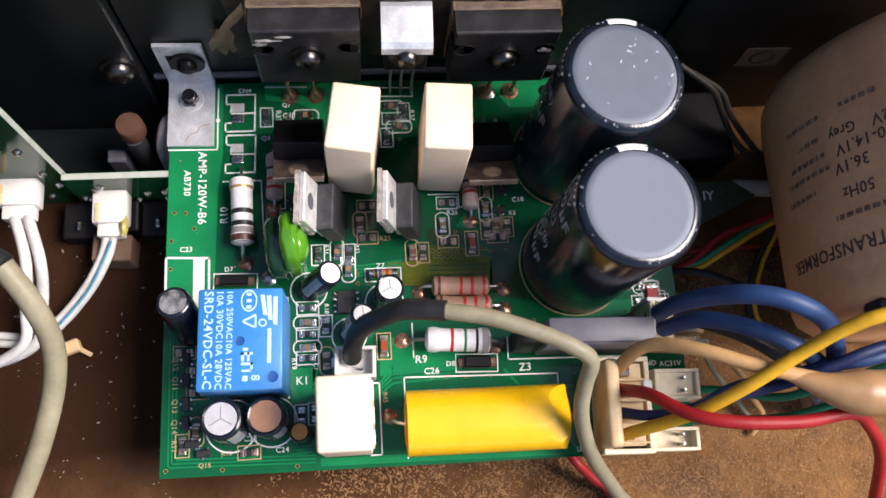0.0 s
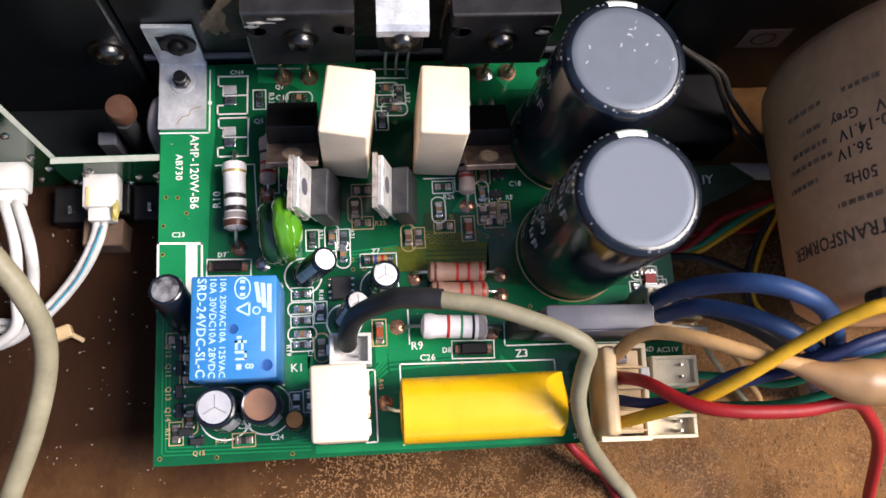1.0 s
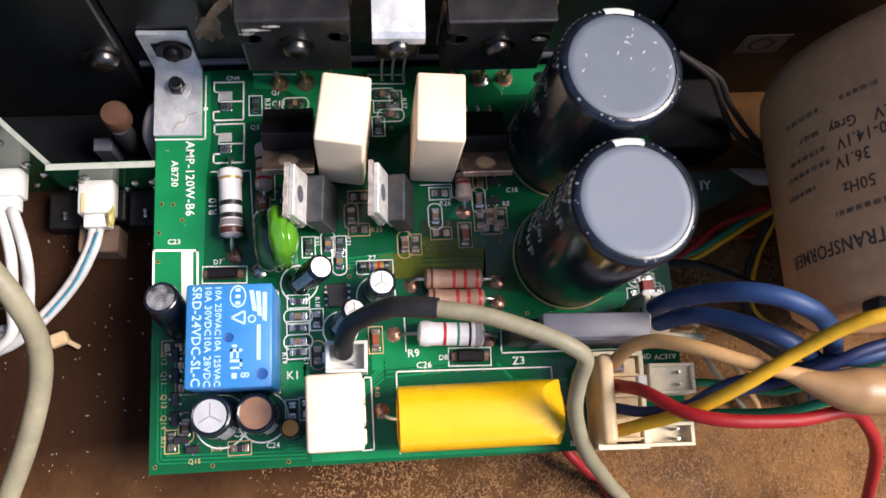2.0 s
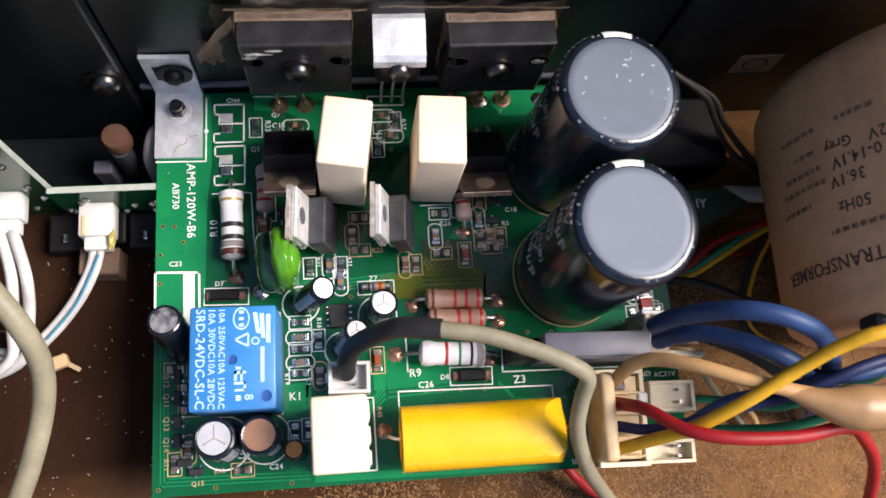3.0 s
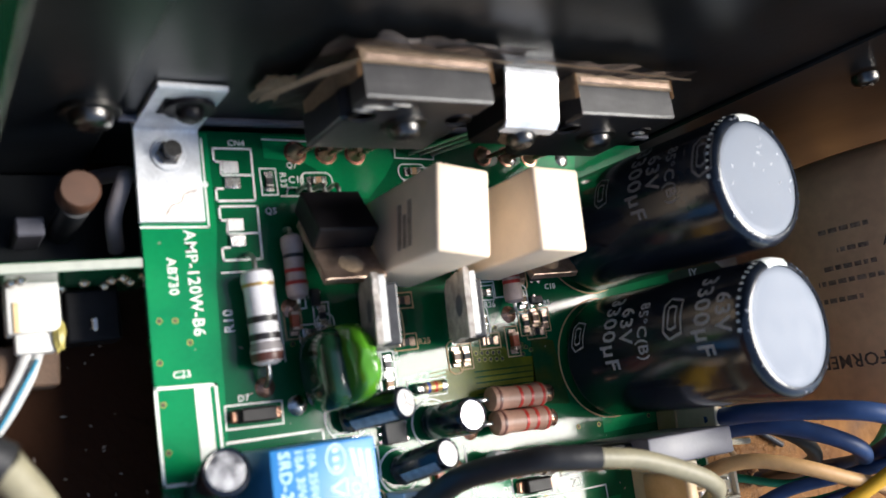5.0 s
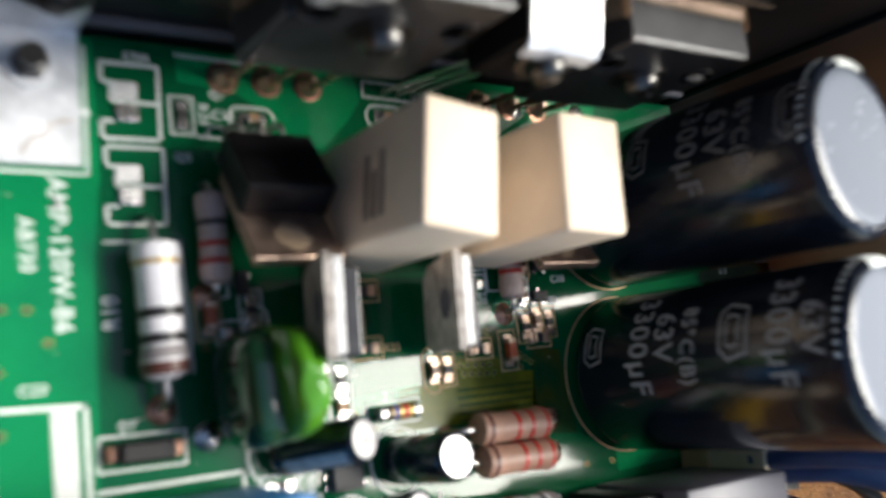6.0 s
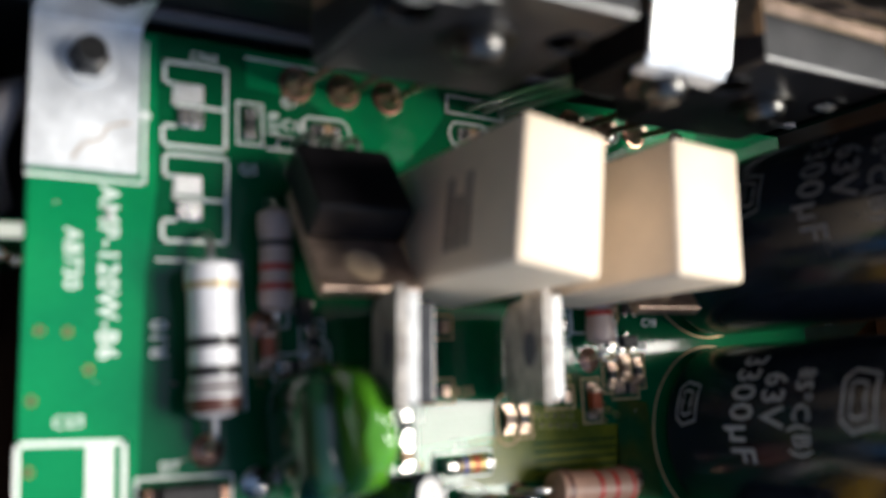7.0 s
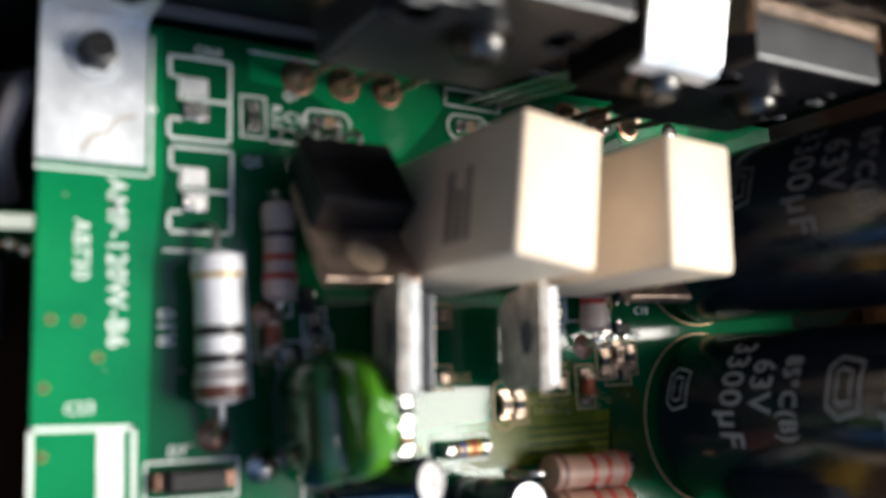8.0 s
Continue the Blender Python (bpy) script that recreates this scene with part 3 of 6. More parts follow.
def yellow_capacitor():
    th = thing("film_capacitor", 6.37, 0.72, 0, -0.6, "yellow tape-wrapped axial film capacitor with folded end", "capacitor")
    own = bmesh.new()
    xs = [-1.57, -1.56, -1.5, -1.0, -0.3, 0.4, 0.8, 1.15, 1.45, 1.55, 1.57]
    n, rings = 40, []
    for x in xs:
        ring = []
        for k in range(n):
            a = 2 * math.pi * k / n
            ry, rz_ = 0.63, 0.55
            c, s = math.cos(a), math.sin(a)
            e = 2 / 2.5
            y, z = ry * math.copysign(abs(c) ** e, c), rz_ * math.copysign(abs(s) ** e, s)
            sh = 0.97 if x in (-1.57, 1.57) else 1.0
            ring.append(own.verts.new((x, y * sh, 0.62 + z * sh)))
        rings.append(ring)
    for a, b in zip(rings, rings[1:]):
        for k in range(n):
            own.faces.new((a[k], a[(k + 1) % n], b[(k + 1) % n], b[k]))
    own.faces.new(rings[0][::-1])
    own.faces.new(rings[-1])
    bmesh.ops.recalc_face_normals(own, faces=own.faces)
    # the end is pressed into flat creased facets
    for co, no in (((1.2, 0.3, 1.12), (0.42, 0.3, 0.85)), ((1.05, -0.25, 1.15), (0.2, -0.28, 0.93)), ((1.45, -0.55, 0.85), (0.6, -0.7, 0.4))):
        cut = bmesh.ops.bisect_plane(own, geom=own.verts[:] + own.edges[:] + own.faces[:], plane_co=co, plane_no=no, clear_outer=True)
        edges = [e for e in cut["geom_cut"] if isinstance(e, bmesh.types.BMEdge)]
        bmesh.ops.contextual_create(own, geom=edges)
    bmesh.ops.recalc_face_normals(own, faces=own.faces)
    part("body", own, YELLOW, th, smooth=True).data.set_sharp_from_angle(angle=radians(15))
    for s in (-1, 1):
        part("end_fill", lathe([(0, 0), (0.4, 0), (0.42, 0.02), (0, 0.03)], 20, m=T(s * 1.575, 0, 0.6, 0, 90 * s, 0)), YELLOW, th)
        pts = [(s * 1.5, 0, 0.55), (s * 1.7, 0.03, 0.45), (s * 1.84, 0.1, 0.25), (s * 1.87, 0.14, -0.1)]
        part("lead", tube(pts, 0.04, 8, 5), TIN, th, smooth=True)


yellow_capacitor()


def bridge():
    th = thing("bridge_rectifier", 8.55, 2.2, 0, -2, "dark grey epoxy bridge rectifier standing on edge", "rectifier")
    part("body", box(-1.03, 1.03, -0.24, 0.24, 0.15, 1.82, bevel=0.05, seg=2), BRIDGE, th, smooth=True)
    part("dark_end", box(-1.52, -1.04, -0.2, 0.2, 0.12, 1.45, bevel=0.05, seg=2), BLACK, th, "darker end block", smooth=True)
    part("label_face", box(-1.0, 1.0, -0.249, -0.235, 0.9, 1.72, bevel=0.004), PINK_FOAM, th, "paler grey marked face")
    for k in range(4):
        part("lead", box(-0.75 + 0.5 * k - 0.04, -0.75 + 0.5 * k + 0.04, -0.03, 0.03, -0.12, 0.2), TIN, th)


bridge()


# ---------------------------------------------------------------- power devices on the heat sink
def power_transistor(x, z, label, tilt=0):
    th = thing("power_transistor", x, 8.0, z, label=label, category="transistor", group="power transistors on the heat sink")
    w = 1.0
    prof = [(-w, -1.02), (w, -1.02), (w, 0.2), (0.86, 0.28), (0.86, 0.5), (w, 0.58), (w, 1.02), (-w, 1.02), (-w, 0.58), (-0.86, 0.5), (-0.86, 0.28), (-w, 0.2)]
    bm = prism(prof, 0.0, 0.5, bevel=0.05, m=T(0, 0.08, 0, 90, 0, 0))
    part("body", bm, GREASY, th)
    part("back_plate", box(-0.98, 0.98, 0.08, 0.2, -0.9, 1.06, bevel=0.02), TAB_WARM, th, "dull copper back plate")
    for sx in (-0.78, 0.78):
        part("notch", lathe([(0, 0.0), (0.17, 0.0), (0.2, 0.03), (0.2, -0.02), (0, -0.02)], 20, m=T(sx, -0.42, 0.4, 90, 0, 0)), BLACK, th)
    bm = screw_head(0.24, 0.22, 0.34)
    bmesh.ops.transform(bm, matrix=T(0, -0.44, 0.15, 90, 0, 0), verts=bm.verts)
    part("screw", bm, SCREW, th, "steel fixing screw with washer", smooth=True)
    for k in (-1, 0, 1):
        pts = [(k * 0.55, -0.1, -0.95), (k * 0.55, -0.12, -1.6), (k * 0.55, -0.05, -z + 0.1), (k * 0.55, 0, -z - 0.1)]
        part("leg", tube(pts, 0.045, 8, 4), FLUX, th)
        part("solder_joint", lathe([(0.16, 0), (0.14, 0.04), (0.08, 0.16), (0.05, 0.22), (0, 0.22)], 18, m=T(k * 0.55, 0, -z)), SOLDER_WARM, th, smooth=True)
        part("flux_ring", lathe([(0.2, 0.003), (0.2, 0.012), (0.16, 0.02), (0.0, 0.021)], 20, m=T(k * 0.55, 0, -z)), FLUX, th, "coppery flux ring", smooth=True)


power_transistor(3.2, 2.52, "black power transistor smeared with grease, screwed to heat sink")
def smear(x, y, z, sx, sz, seed):
    own = bmesh.new()
    bmesh.ops.create_icosphere(own, subdivisions=3, radius=1)
    for v in own.verts:
        q = 1 + 0.9 * noise.noise(v.co * 1.6 + Vector((seed, 0, 0)))
        v.co = (x + v.co.x * sx * q, y + v.co.y * 0.035, z + v.co.z * sz * q)
    solo("grease_smear", own, GREASE, "smear of pale thermal grease on the power transistor", "grease", "grease smears", smooth=True)


for sx_, sy_, sz_, a_, b_, k_ in ((2.5, 7.58, 3.24, 0.24, 0.03, 1), (2.36, 7.58, 3.1, 0.12, 0.05, 4), (2.8, 7.58, 3.36, 0.13, 0.025, 7), (7.75, 7.55, 2.75, 0.12, 0.07, 9)):
    smear(sx_, sy_, sz_, a_, b_, k_)
power_transistor(6.98, 2.35, "black plastic power transistor screwed to the heat sink beside a capacitor")


def crumpled_sheet(x0, x1, z0, z1, seed, y=8.3):
    rnd = random.Random(seed)
    own = bmesh.new()
    nx, nz = 22, 8
    grid = []
    for i in range(nx + 1):
        col = []
        for j in range(nz + 1):
            u, v = i / nx, j / nz
            x = x0 + (x1 - x0) * u
            z = z0 + (z1 - z0) * v
            edge = 1 if j == nz else 0
            q = noise.noise((x * 1.3, z * 1.3, seed))
            col.append(own.verts.new((x + 0.05 * rnd.uniform(-1, 1), y - 0.04 - 0.09 * abs(q) - 0.05 * edge * rnd.random(), z + (0.1 * rnd.uniform(-1, 1) + 0.16 * q if edge or j == 0 else 0))))
        grid.append(col)
    for i in range(nx):
        for j in range(nz):
            own.faces.new((grid[i][j], grid[i + 1][j], grid[i + 1][j + 1], grid[i][j + 1]))
    bmesh.ops.solidify(own, geom=own.faces[:], thickness=0.025)
    return own


ins = thing("insulator_sheet", 0, 0, 0, label="crumpled brown insulating paper behind the power transistors", category="insulating paper")
part("sheet", crumpled_sheet(1.75, 8.15, 1.3, 3.86, 3), SMOKY, ins, "smoky brown crumpled film")
part("torn_flap", crumpled_sheet(2.3, 4.7, 3.4, 4.02, 8, 8.32), FLUFF, ins, "grey torn film edge")
part("torn_flap", crumpled_sheet(1.35, 1.95, 1.5, 2.4, 5, 8.36), PAPER, ins)
for a, b, zz in ((2.17, 4.23, 3.57), (5.95, 8.01, 3.4)):
    for lo, hi, w0, w1, axis in ((a, b, zz, zz + 0.02, 0), (zz - 1.9, zz + 0.02, a - 0.02, a, 2), (zz - 1.9, zz + 0.02, b, b + 0.02, 2)):
        own = bmesh.new()
        rows = []
        for k in range(19):
            u = lo + (hi - lo) * k / 18
            q = 0.06 * noise.noise((u * 2.3, w0, 4.0))
            f = (7.88 if axis == 2 else 8.1) + 0.1 * noise.noise((u * 1.9, w0, 9.0)) + (0.08 * (hi - u) if axis == 2 else 0)
            rows.append([own.verts.new((u, y, w0 + q * (8.3 - y)) if axis == 0 else (w0 + q * (8.3 - y), y, u)) for y in (8.3, 8.05, f)])
        for p, q in zip(rows, rows[1:]):
            for j in range(2):
                own.faces.new((p[j], p[j + 1], q[j + 1], q[j]))
        bmesh.ops.solidify(own, geom=own.faces[:], thickness=0.03)
        part("folded_edge", own, PAPER, ins, "folded paper edge")


def torn_rim(x0, x1, z, drop, seed, y=8.16, wide=0.06):
    """A thin ragged paper edge that runs along the top of the film."""
    own = bmesh.new()
    rows = []
    for k in range(25):
        u = k / 24
        x = x0 + (x1 - x0) * u
        top = z - drop * u + 0.05 * noise.noise((x * 3.1, seed, 0.0))
        low = top - wide - 0.05 * abs(noise.noise((x * 4.3, seed, 5.0)))
        rows.append([own.verts.new((x, y + 0.03 * noise.noise((x * 2.0, seed, 9.0)), q)) for q in (low, top)])
    for p, q in zip(rows, rows[1:]):
        own.faces.new((p[0], q[0], q[1], p[1]))
    bmesh.ops.solidify(own, geom=own.faces[:], thickness=0.04)
    part("torn_rim", own, PAPER, ins, "ragged tan paper edge")


torn_rim(2.0, 4.5, 3.82, 0.06, 2.0)
torn_rim(4.7, 8.2, 3.85, 0.16, 6.0)
torn_rim(1.3, 2.12, 2.35, -1.42, 4.0, 8.05, 0.38)


def clip():
    """The small sensor transistor under its bright pressed clip."""
    th = thing("metal_clip", 5.08, 8.2, 3.3, -1, "bright brushed metal clip holding a small transistor", "clip")
    prof = [(0.2, 0.1), (-0.06, 0.12), (-0.72, -0.02), (-0.82, -0.1), (-0.84, -0.28), (-0.8, -0.28), (-0.78, -0.12), (-0.7, -0.07), (-0.06, 0.06), (0.2, 0.05)]
    bm = prism([(y, z) for y, z in prof], -0.48, 0.48, m=Matrix(((0, 0, 1, 0), (1, 0, 0, 0), (0, 1, 0, 0), (0, 0, 0, 1))))
    part("plate", bm, STEEL, th)
    part("transistor_body", box(-0.42, 0.42, -0.7, -0.3, -1.2, -0.1, bevel=0.04), BLACK, th)
    bm = screw_head(0.21, 0.24, 0.34)
    bmesh.ops.transform(bm, matrix=T(0.0, -0.78, -0.4, 80, 0, 0), verts=bm.verts)
    part("screw", bm, SCREW, th, "steel screw with spring washer", smooth=True)
    for k in (-1, 0, 1):
        part("leg", tube([(k * 0.23, -0.5, -1.1), (k * 0.23 - 0.03, -0.35, -2.2), (k * 0.23, -0.17, -3.38)], 0.03, 6, 5), TIN, th)
        part("screw_thread", lathe([(0.1, 0), (0.13, 0.03), (0.1, 0.06), (0.1, 0)], 12, m=T(0, -0.4 - 0.07 * k, -0.4, 90, 0, 0)), SCREW, th)


clip()


def bracket():
    th = thing("angle_bracket", 0.55, 8.4, 0, -1, "zinc-plated steel angle bracket joining board and heat sink", "bracket")
    prof = [(-1.55, 0.012), (0.0, 0.012), (0.0, 1.72), (-0.09, 1.72), (-0.09, 0.16), (-0.12, 0.11), (-1.55, 0.1)]
    bm = prism(prof, -0.49, 0.49, m=Matrix(((0, 0, 1, 0), (1, 0, 0, 0), (0, 1, 0, 0), (0, 0, 0, 1))))
    bmesh.ops.bevel(bm, geom=bm.edges[:], offset=0.012, segments=1, affect="EDGES")
    part("angle", bm, STEEL, th)
    part("scratch", tube([(-0.1, -1.45, 0.1), (0.0, -1.3, 0.1), (0.14, -1.24, 0.1), (0.2, -1.12, 0.1), (0.4, -1.05, 0.1)], 0.012, 6, 4), PAPER, th, "tan scratch")
    part("slot", box(-0.3, 0.3, -0.1, -0.085, 0.75, 1.35, bevel=0.004), BLACK, th, "dark oval slot")
    bm = screw_head(0.2, 0.2, 0.36)
    bmesh.ops.transform(bm, matrix=T(0.1, -0.13, 1.1, 90, 0, 0), verts=bm.verts)
    part("screw", bm, BLACK, th, "blackened fixing screw", smooth=True)
    part("bolt", tube([(0.0, -0.5, 0.1), (0.0, -0.5, 0.42)], 0.13, 14, 1), SCREW, th, "threaded bolt end")
    part("nut", prism([(0.19 * math.cos(radians(60 * k)), 0.19 * math.sin(radians(60 * k))) for k in range(6)], 0.1, 0.26, bevel=0.03, m=T(0, -0.5, 0)), SCREW, th)
    part("bolt_washer", lathe([(0, 0.095), (0.28, 0.095), (0.25, 0.14), (0, 0.15)], 24, m=T(0, -0.5, 0)), STEEL, th)


bracket()


# ---------------------------------------------------------------- transformer
def transformer():
    th = thing("toroidal_transformer", 17.0, 4.5, FLOOR, label="brown wrapped toroidal transformer standing on its rim", category="transformer")
    r, half = 4.5, 2.45
    m = T(0, 0, r, 90, 0, 0)
    far = half + 0.35
    prof = [(0, -far + 0.3), (1.2, -far + 0.3), (1.5, -far + 0.05), (2.6, -far), (r - 0.6, -far + 0.05), (r - 0.2, -far + 0.22), (r - 0.04, -far + 0.5), (r, -far + 0.9),
            (r, half - 0.5), (r - 0.06, half - 0.25), (r - 0.3, half - 0.05), (r - 0.8, half), (1.6, half), (1.2, half - 0.3), (0, half - 0.3)]
    part("winding", lathe(prof, 96, m=m), WRAP, th, smooth=True)
    return th


toroid = transformer()

# ---------------------------------------------------------------- legends, pads and holes of the board
SZ0, SZ1 = BZ + 0.003, BZ + 0.008


def silk_line(points, w=0.035, closed=False, name="legend_outline"):
    bm = None
    pts = points + points[:1] if closed else points
    for (x0, y0), (x1, y1) in zip(pts, pts[1:]):
        d = Vector((x1 - x0, y1 - y0))
        bm = box(-w / 2, d.length + w / 2, -w / 2, w / 2, SZ0, SZ1, bm=bm, m=T(x0, y0, 0, 0, 0, math.degrees(math.atan2(d.y, d.x))))
    return part(name, bm, SILK, board, "white printed outline")


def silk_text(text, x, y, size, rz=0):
    # tan ink: yellowed mid board, painted shade in the front-left corner
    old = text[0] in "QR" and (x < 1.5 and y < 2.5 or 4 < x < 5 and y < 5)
    part("legend_text", lettering(text, size, T(x, y, SZ0, 0, 0, rz), depth=0.004), SILK_AGED_SHADED if old else SILK, board, "white printed legend")


for text, x, y, s, r in (
        ("AMP-120W-B6", 0.76, 5.93, 0.25, -90), ("AB730", 0.45, 6.04, 0.2, -90), ("C23", 0.45, 4.58, 0.15, 0), ("K1", 2.78, 1.74, 0.225, 0),
        ("R9", 5.2, 2.05, 0.225, 0), ("C26", 5.4, 1.8, 0.18, 0), ("Z3", 7.34, 1.78, 0.225, 0), ("SP2", 8.35, 0.06, 0.14, 0), ("D8", 5.8, 1.93, 0.15, 0), ("R10", 1.23, 5.3, 0.22, 90),
        ("CN4", 1.66, 8.14, 0.14, 0), ("R33", 2.38, 7.53, 0.16, -90), ("C11", 2.62, 7.53, 0.17, 0), ("Q5", 2.11, 7.01, 0.15, 0), ("Q7", 2.56, 7.78, 0.14, 0),
        ("R25", 4.58, 4.66, 0.15, 0), ("R26", 6.05, 5.18, 0.15, 0), ("R37", 5.3, 7.47, 0.15, -90), ("C18", 7.5, 5.42, 0.15, 0), ("D7", 1.32, 4.12, 0.14, 0),
        ("Z7", 4.45, 4.06, 0.15, 0), ("C22", 1.74, 0.66, 0.15, 0), ("C24", 2.36, 0.41, 0.15, 0), ("GND", 9.95, 1.72, 0.15, 0), ("AC31V", 10.42, 1.69, 0.15, 0),
        ("Q12", 0.27, 2.22, 0.15, -90), ("Q11", 0.27, 1.83, 0.15, -90), ("Q13", 0.27, 1.38, 0.15, -90), ("Q14", 0.27, 0.98, 0.15, -90), ("R11", 0.27, 0.6, 0.14, -90),
        ("R12", 1.28, 0.41, 0.13, 0), ("Q15", 0.86, 0.2, 0.13, 0), ("R45", 4.43, 1.32, 0.13, -90), ("R31", 3.33, 4.47, 0.13, -90), ("R21", 3.98, 4.45, 0.13, -90),
        ("R5", 7.35, 5.12, 0.14, 0), ("R19", 2.62, 2.1, 0.14, -90), ("C1", 3.05, 2.02, 0.13, -90), ("R18", 3.3, 3.2, 0.13, -90)):
    silk_text(text, x, y, s, r)

for y1, y0 in ((8.05, 7.19), (7.1, 6.24)):
    silk_line([(1.27, y1), (1.89, y1), (1.87, y0), (1.25, y0), (1.25, y0 + 0.2), (1.36, y0 + 0.2)])
    silk_line([(1.27, y1), (1.27, y1 - 0.22), (1.38, y1 - 0.22), (1.36, y0 + 0.42), (1.87, y0 + 0.42)])
silk_line([(0.05, 4.42), (0.92, 4.38), (0.92, 3.0), (0.05, 3.05)], 0.045, True)
part("legend_block", prism(rect(0.6, 0.83, 3.02, 4.37), SZ0, SZ1 + 0.001), SILK, board, "solid white printed bar")
silk_line([(0.06, 6.8), (1.08, 6.78), (1.1, 8.2)], 0.03)
silk_line([(4.83, 0.1), (4.83, 1.7), (8.0, 1.62), (8.0, 1.35)], 0.03)
silk_line([(7.02, 2.42), (7.0, 1.96), (9.75, 1.9)], 0.03)
silk_line([(2.51, 1.42), (2.52, 3.47), (1.0, 3.5)], 0.04)
silk_line([(2.32, 7.26), (3.2, 7.25), (3.2, 7.1)], 0.03)
silk_line([(4.2, 1.62), (4.32, 1.62), (4.32, 0.2), (4.1, 0.2)], 0.03)
silk_line([(5.05, 2.1), (5.05, 2.8)], 0.03)
silk_line([(4.55, 8.15), (5.35, 8.13), (5.33, 7.92), (4.53, 7.94)], 0.025, True)
silk_line([(1.2, 6.05), (2.0, 6.05), (2.05, 4.6)], 0.025)
silk_line([(2.5, 6.4), (2.5, 5.4), (2.15, 5.4)], 0.025)
silk_line([(4.4, 5.9), (4.4, 6.3), (4.1, 6.3)], 0.025)
silk_line([(5.55, 5.6), (6.2, 5.6), (6.2, 5.3), (6.4, 5.3)], 0.025)
silk_line([(9.9, 3.3), (10.5, 3.25), (10.5, 2.9)], 0.025)
silk_line([(3.0, 8.2), (2.1, 8.22)], 0.025)
silk_line([(6.6, 7.2), (6.95, 7.2), (7.0, 7.24), (7.0, 7.16), (6.95, 7.2)], 0.02)
silk_line([(2.4, 7.25), (2.45, 7.4), (2.6, 7.4)], 0.02)


def frame_round(x, y, l, w, rz=0):
    m = T(x, y, 0, 0, 0, rz)
    c = [m @ Vector((sx * l / 2, sy * w / 2, 0)) for sx, sy in ((-1, -1), (1, -1), (1, 1), (-1, 1))]
    silk_line([(v.x, v.y) for v in c], 0.022, True)


def pad(x, y, r=0.17, material=SOLDER, h=0.055, hole=False):
    prof = [(r, 0.0), (r, 0.006), (r * 0.8, h * 0.45), (r * 0.4, h), (0, h * 1.05)] if not hole else [(r, 0), (r, 0.012), (r * 0.75, 0.014), (r * 0.7, 0.004), (0, 0.003)]
    return part("solder_joint", lathe(prof, 16, m=T(x, y, BZ)), material, board, smooth=True)


for x, y in ((7.02, 3.46), (7.0, 3.01), (6.43, 4.97), (4.82, 2.455), (4.5, 0.94), (1.67, 4.24), (5.24, 3.45), (5.22, 3.04), (2.24, 5.42), (8.1, 0.75), (6.75, 2.25)):
    pad(x, y, 0.16, FLUX)
for x, y in ((2.15, 3.9), (7.05, 7.97), (8.35, 7.97)):
    pad(x, y, 0.16, SOLDER)
pad(1.09, 7.46, 0.05, SILK, 0.01)
VIA_DARK = mat("via_hole", (0.02, 0.02, 0.012), 0.6)
VIA_RING = mat("via_ring", (0.3, 0.3, 0.05), 0.4, metal=0.3)
vias = [(0.2, 5.39), (0.43, 5.375), (0.61, 5.035), (0.15, 4.78), (0.14, 4.18), (0.15, 3.5), (4.4, 2.15), (5.4, 1.68), (5.7, 1.67), (6.1, 1.66), (6.6, 1.65), (2.2, 4.85), (5.0, 6.9), (0.12, 0.14), (1.2, 0.1), (2.65, 0.08)]
vias += [(5.58 + 0.125 * i + 0.05 * j, 4.34 - 0.008 * i - 0.12 * j) for i in range(5) for j in range(2)] + [(6.08, 4.75), (6.6, 4.35), (6.61, 4.22)]
vias += [(6.6 + 0.1 * i, 4.4 - 0.06 * i) for i in range(3)] + [(3.95, 3.9), (3.97, 3.7), (4.2, 3.7), (7.6, 2.75), (8.1, 2.72), (9.4, 2.7)]
for x, y in vias:
    g = 0.8
    ring = part("plated_hole", lathe([(0.056 * g, 0), (0.056 * g, 0.006), (0.043 * g, 0.006)], 12, m=T(x, y, BZ + 0.002)), VIA_RING, board)
    part("hole", lathe([(0.044 * g, 0.005), (0, 0.005)], 12, m=T(x, y, BZ + 0.002)), VIA_DARK, ring)


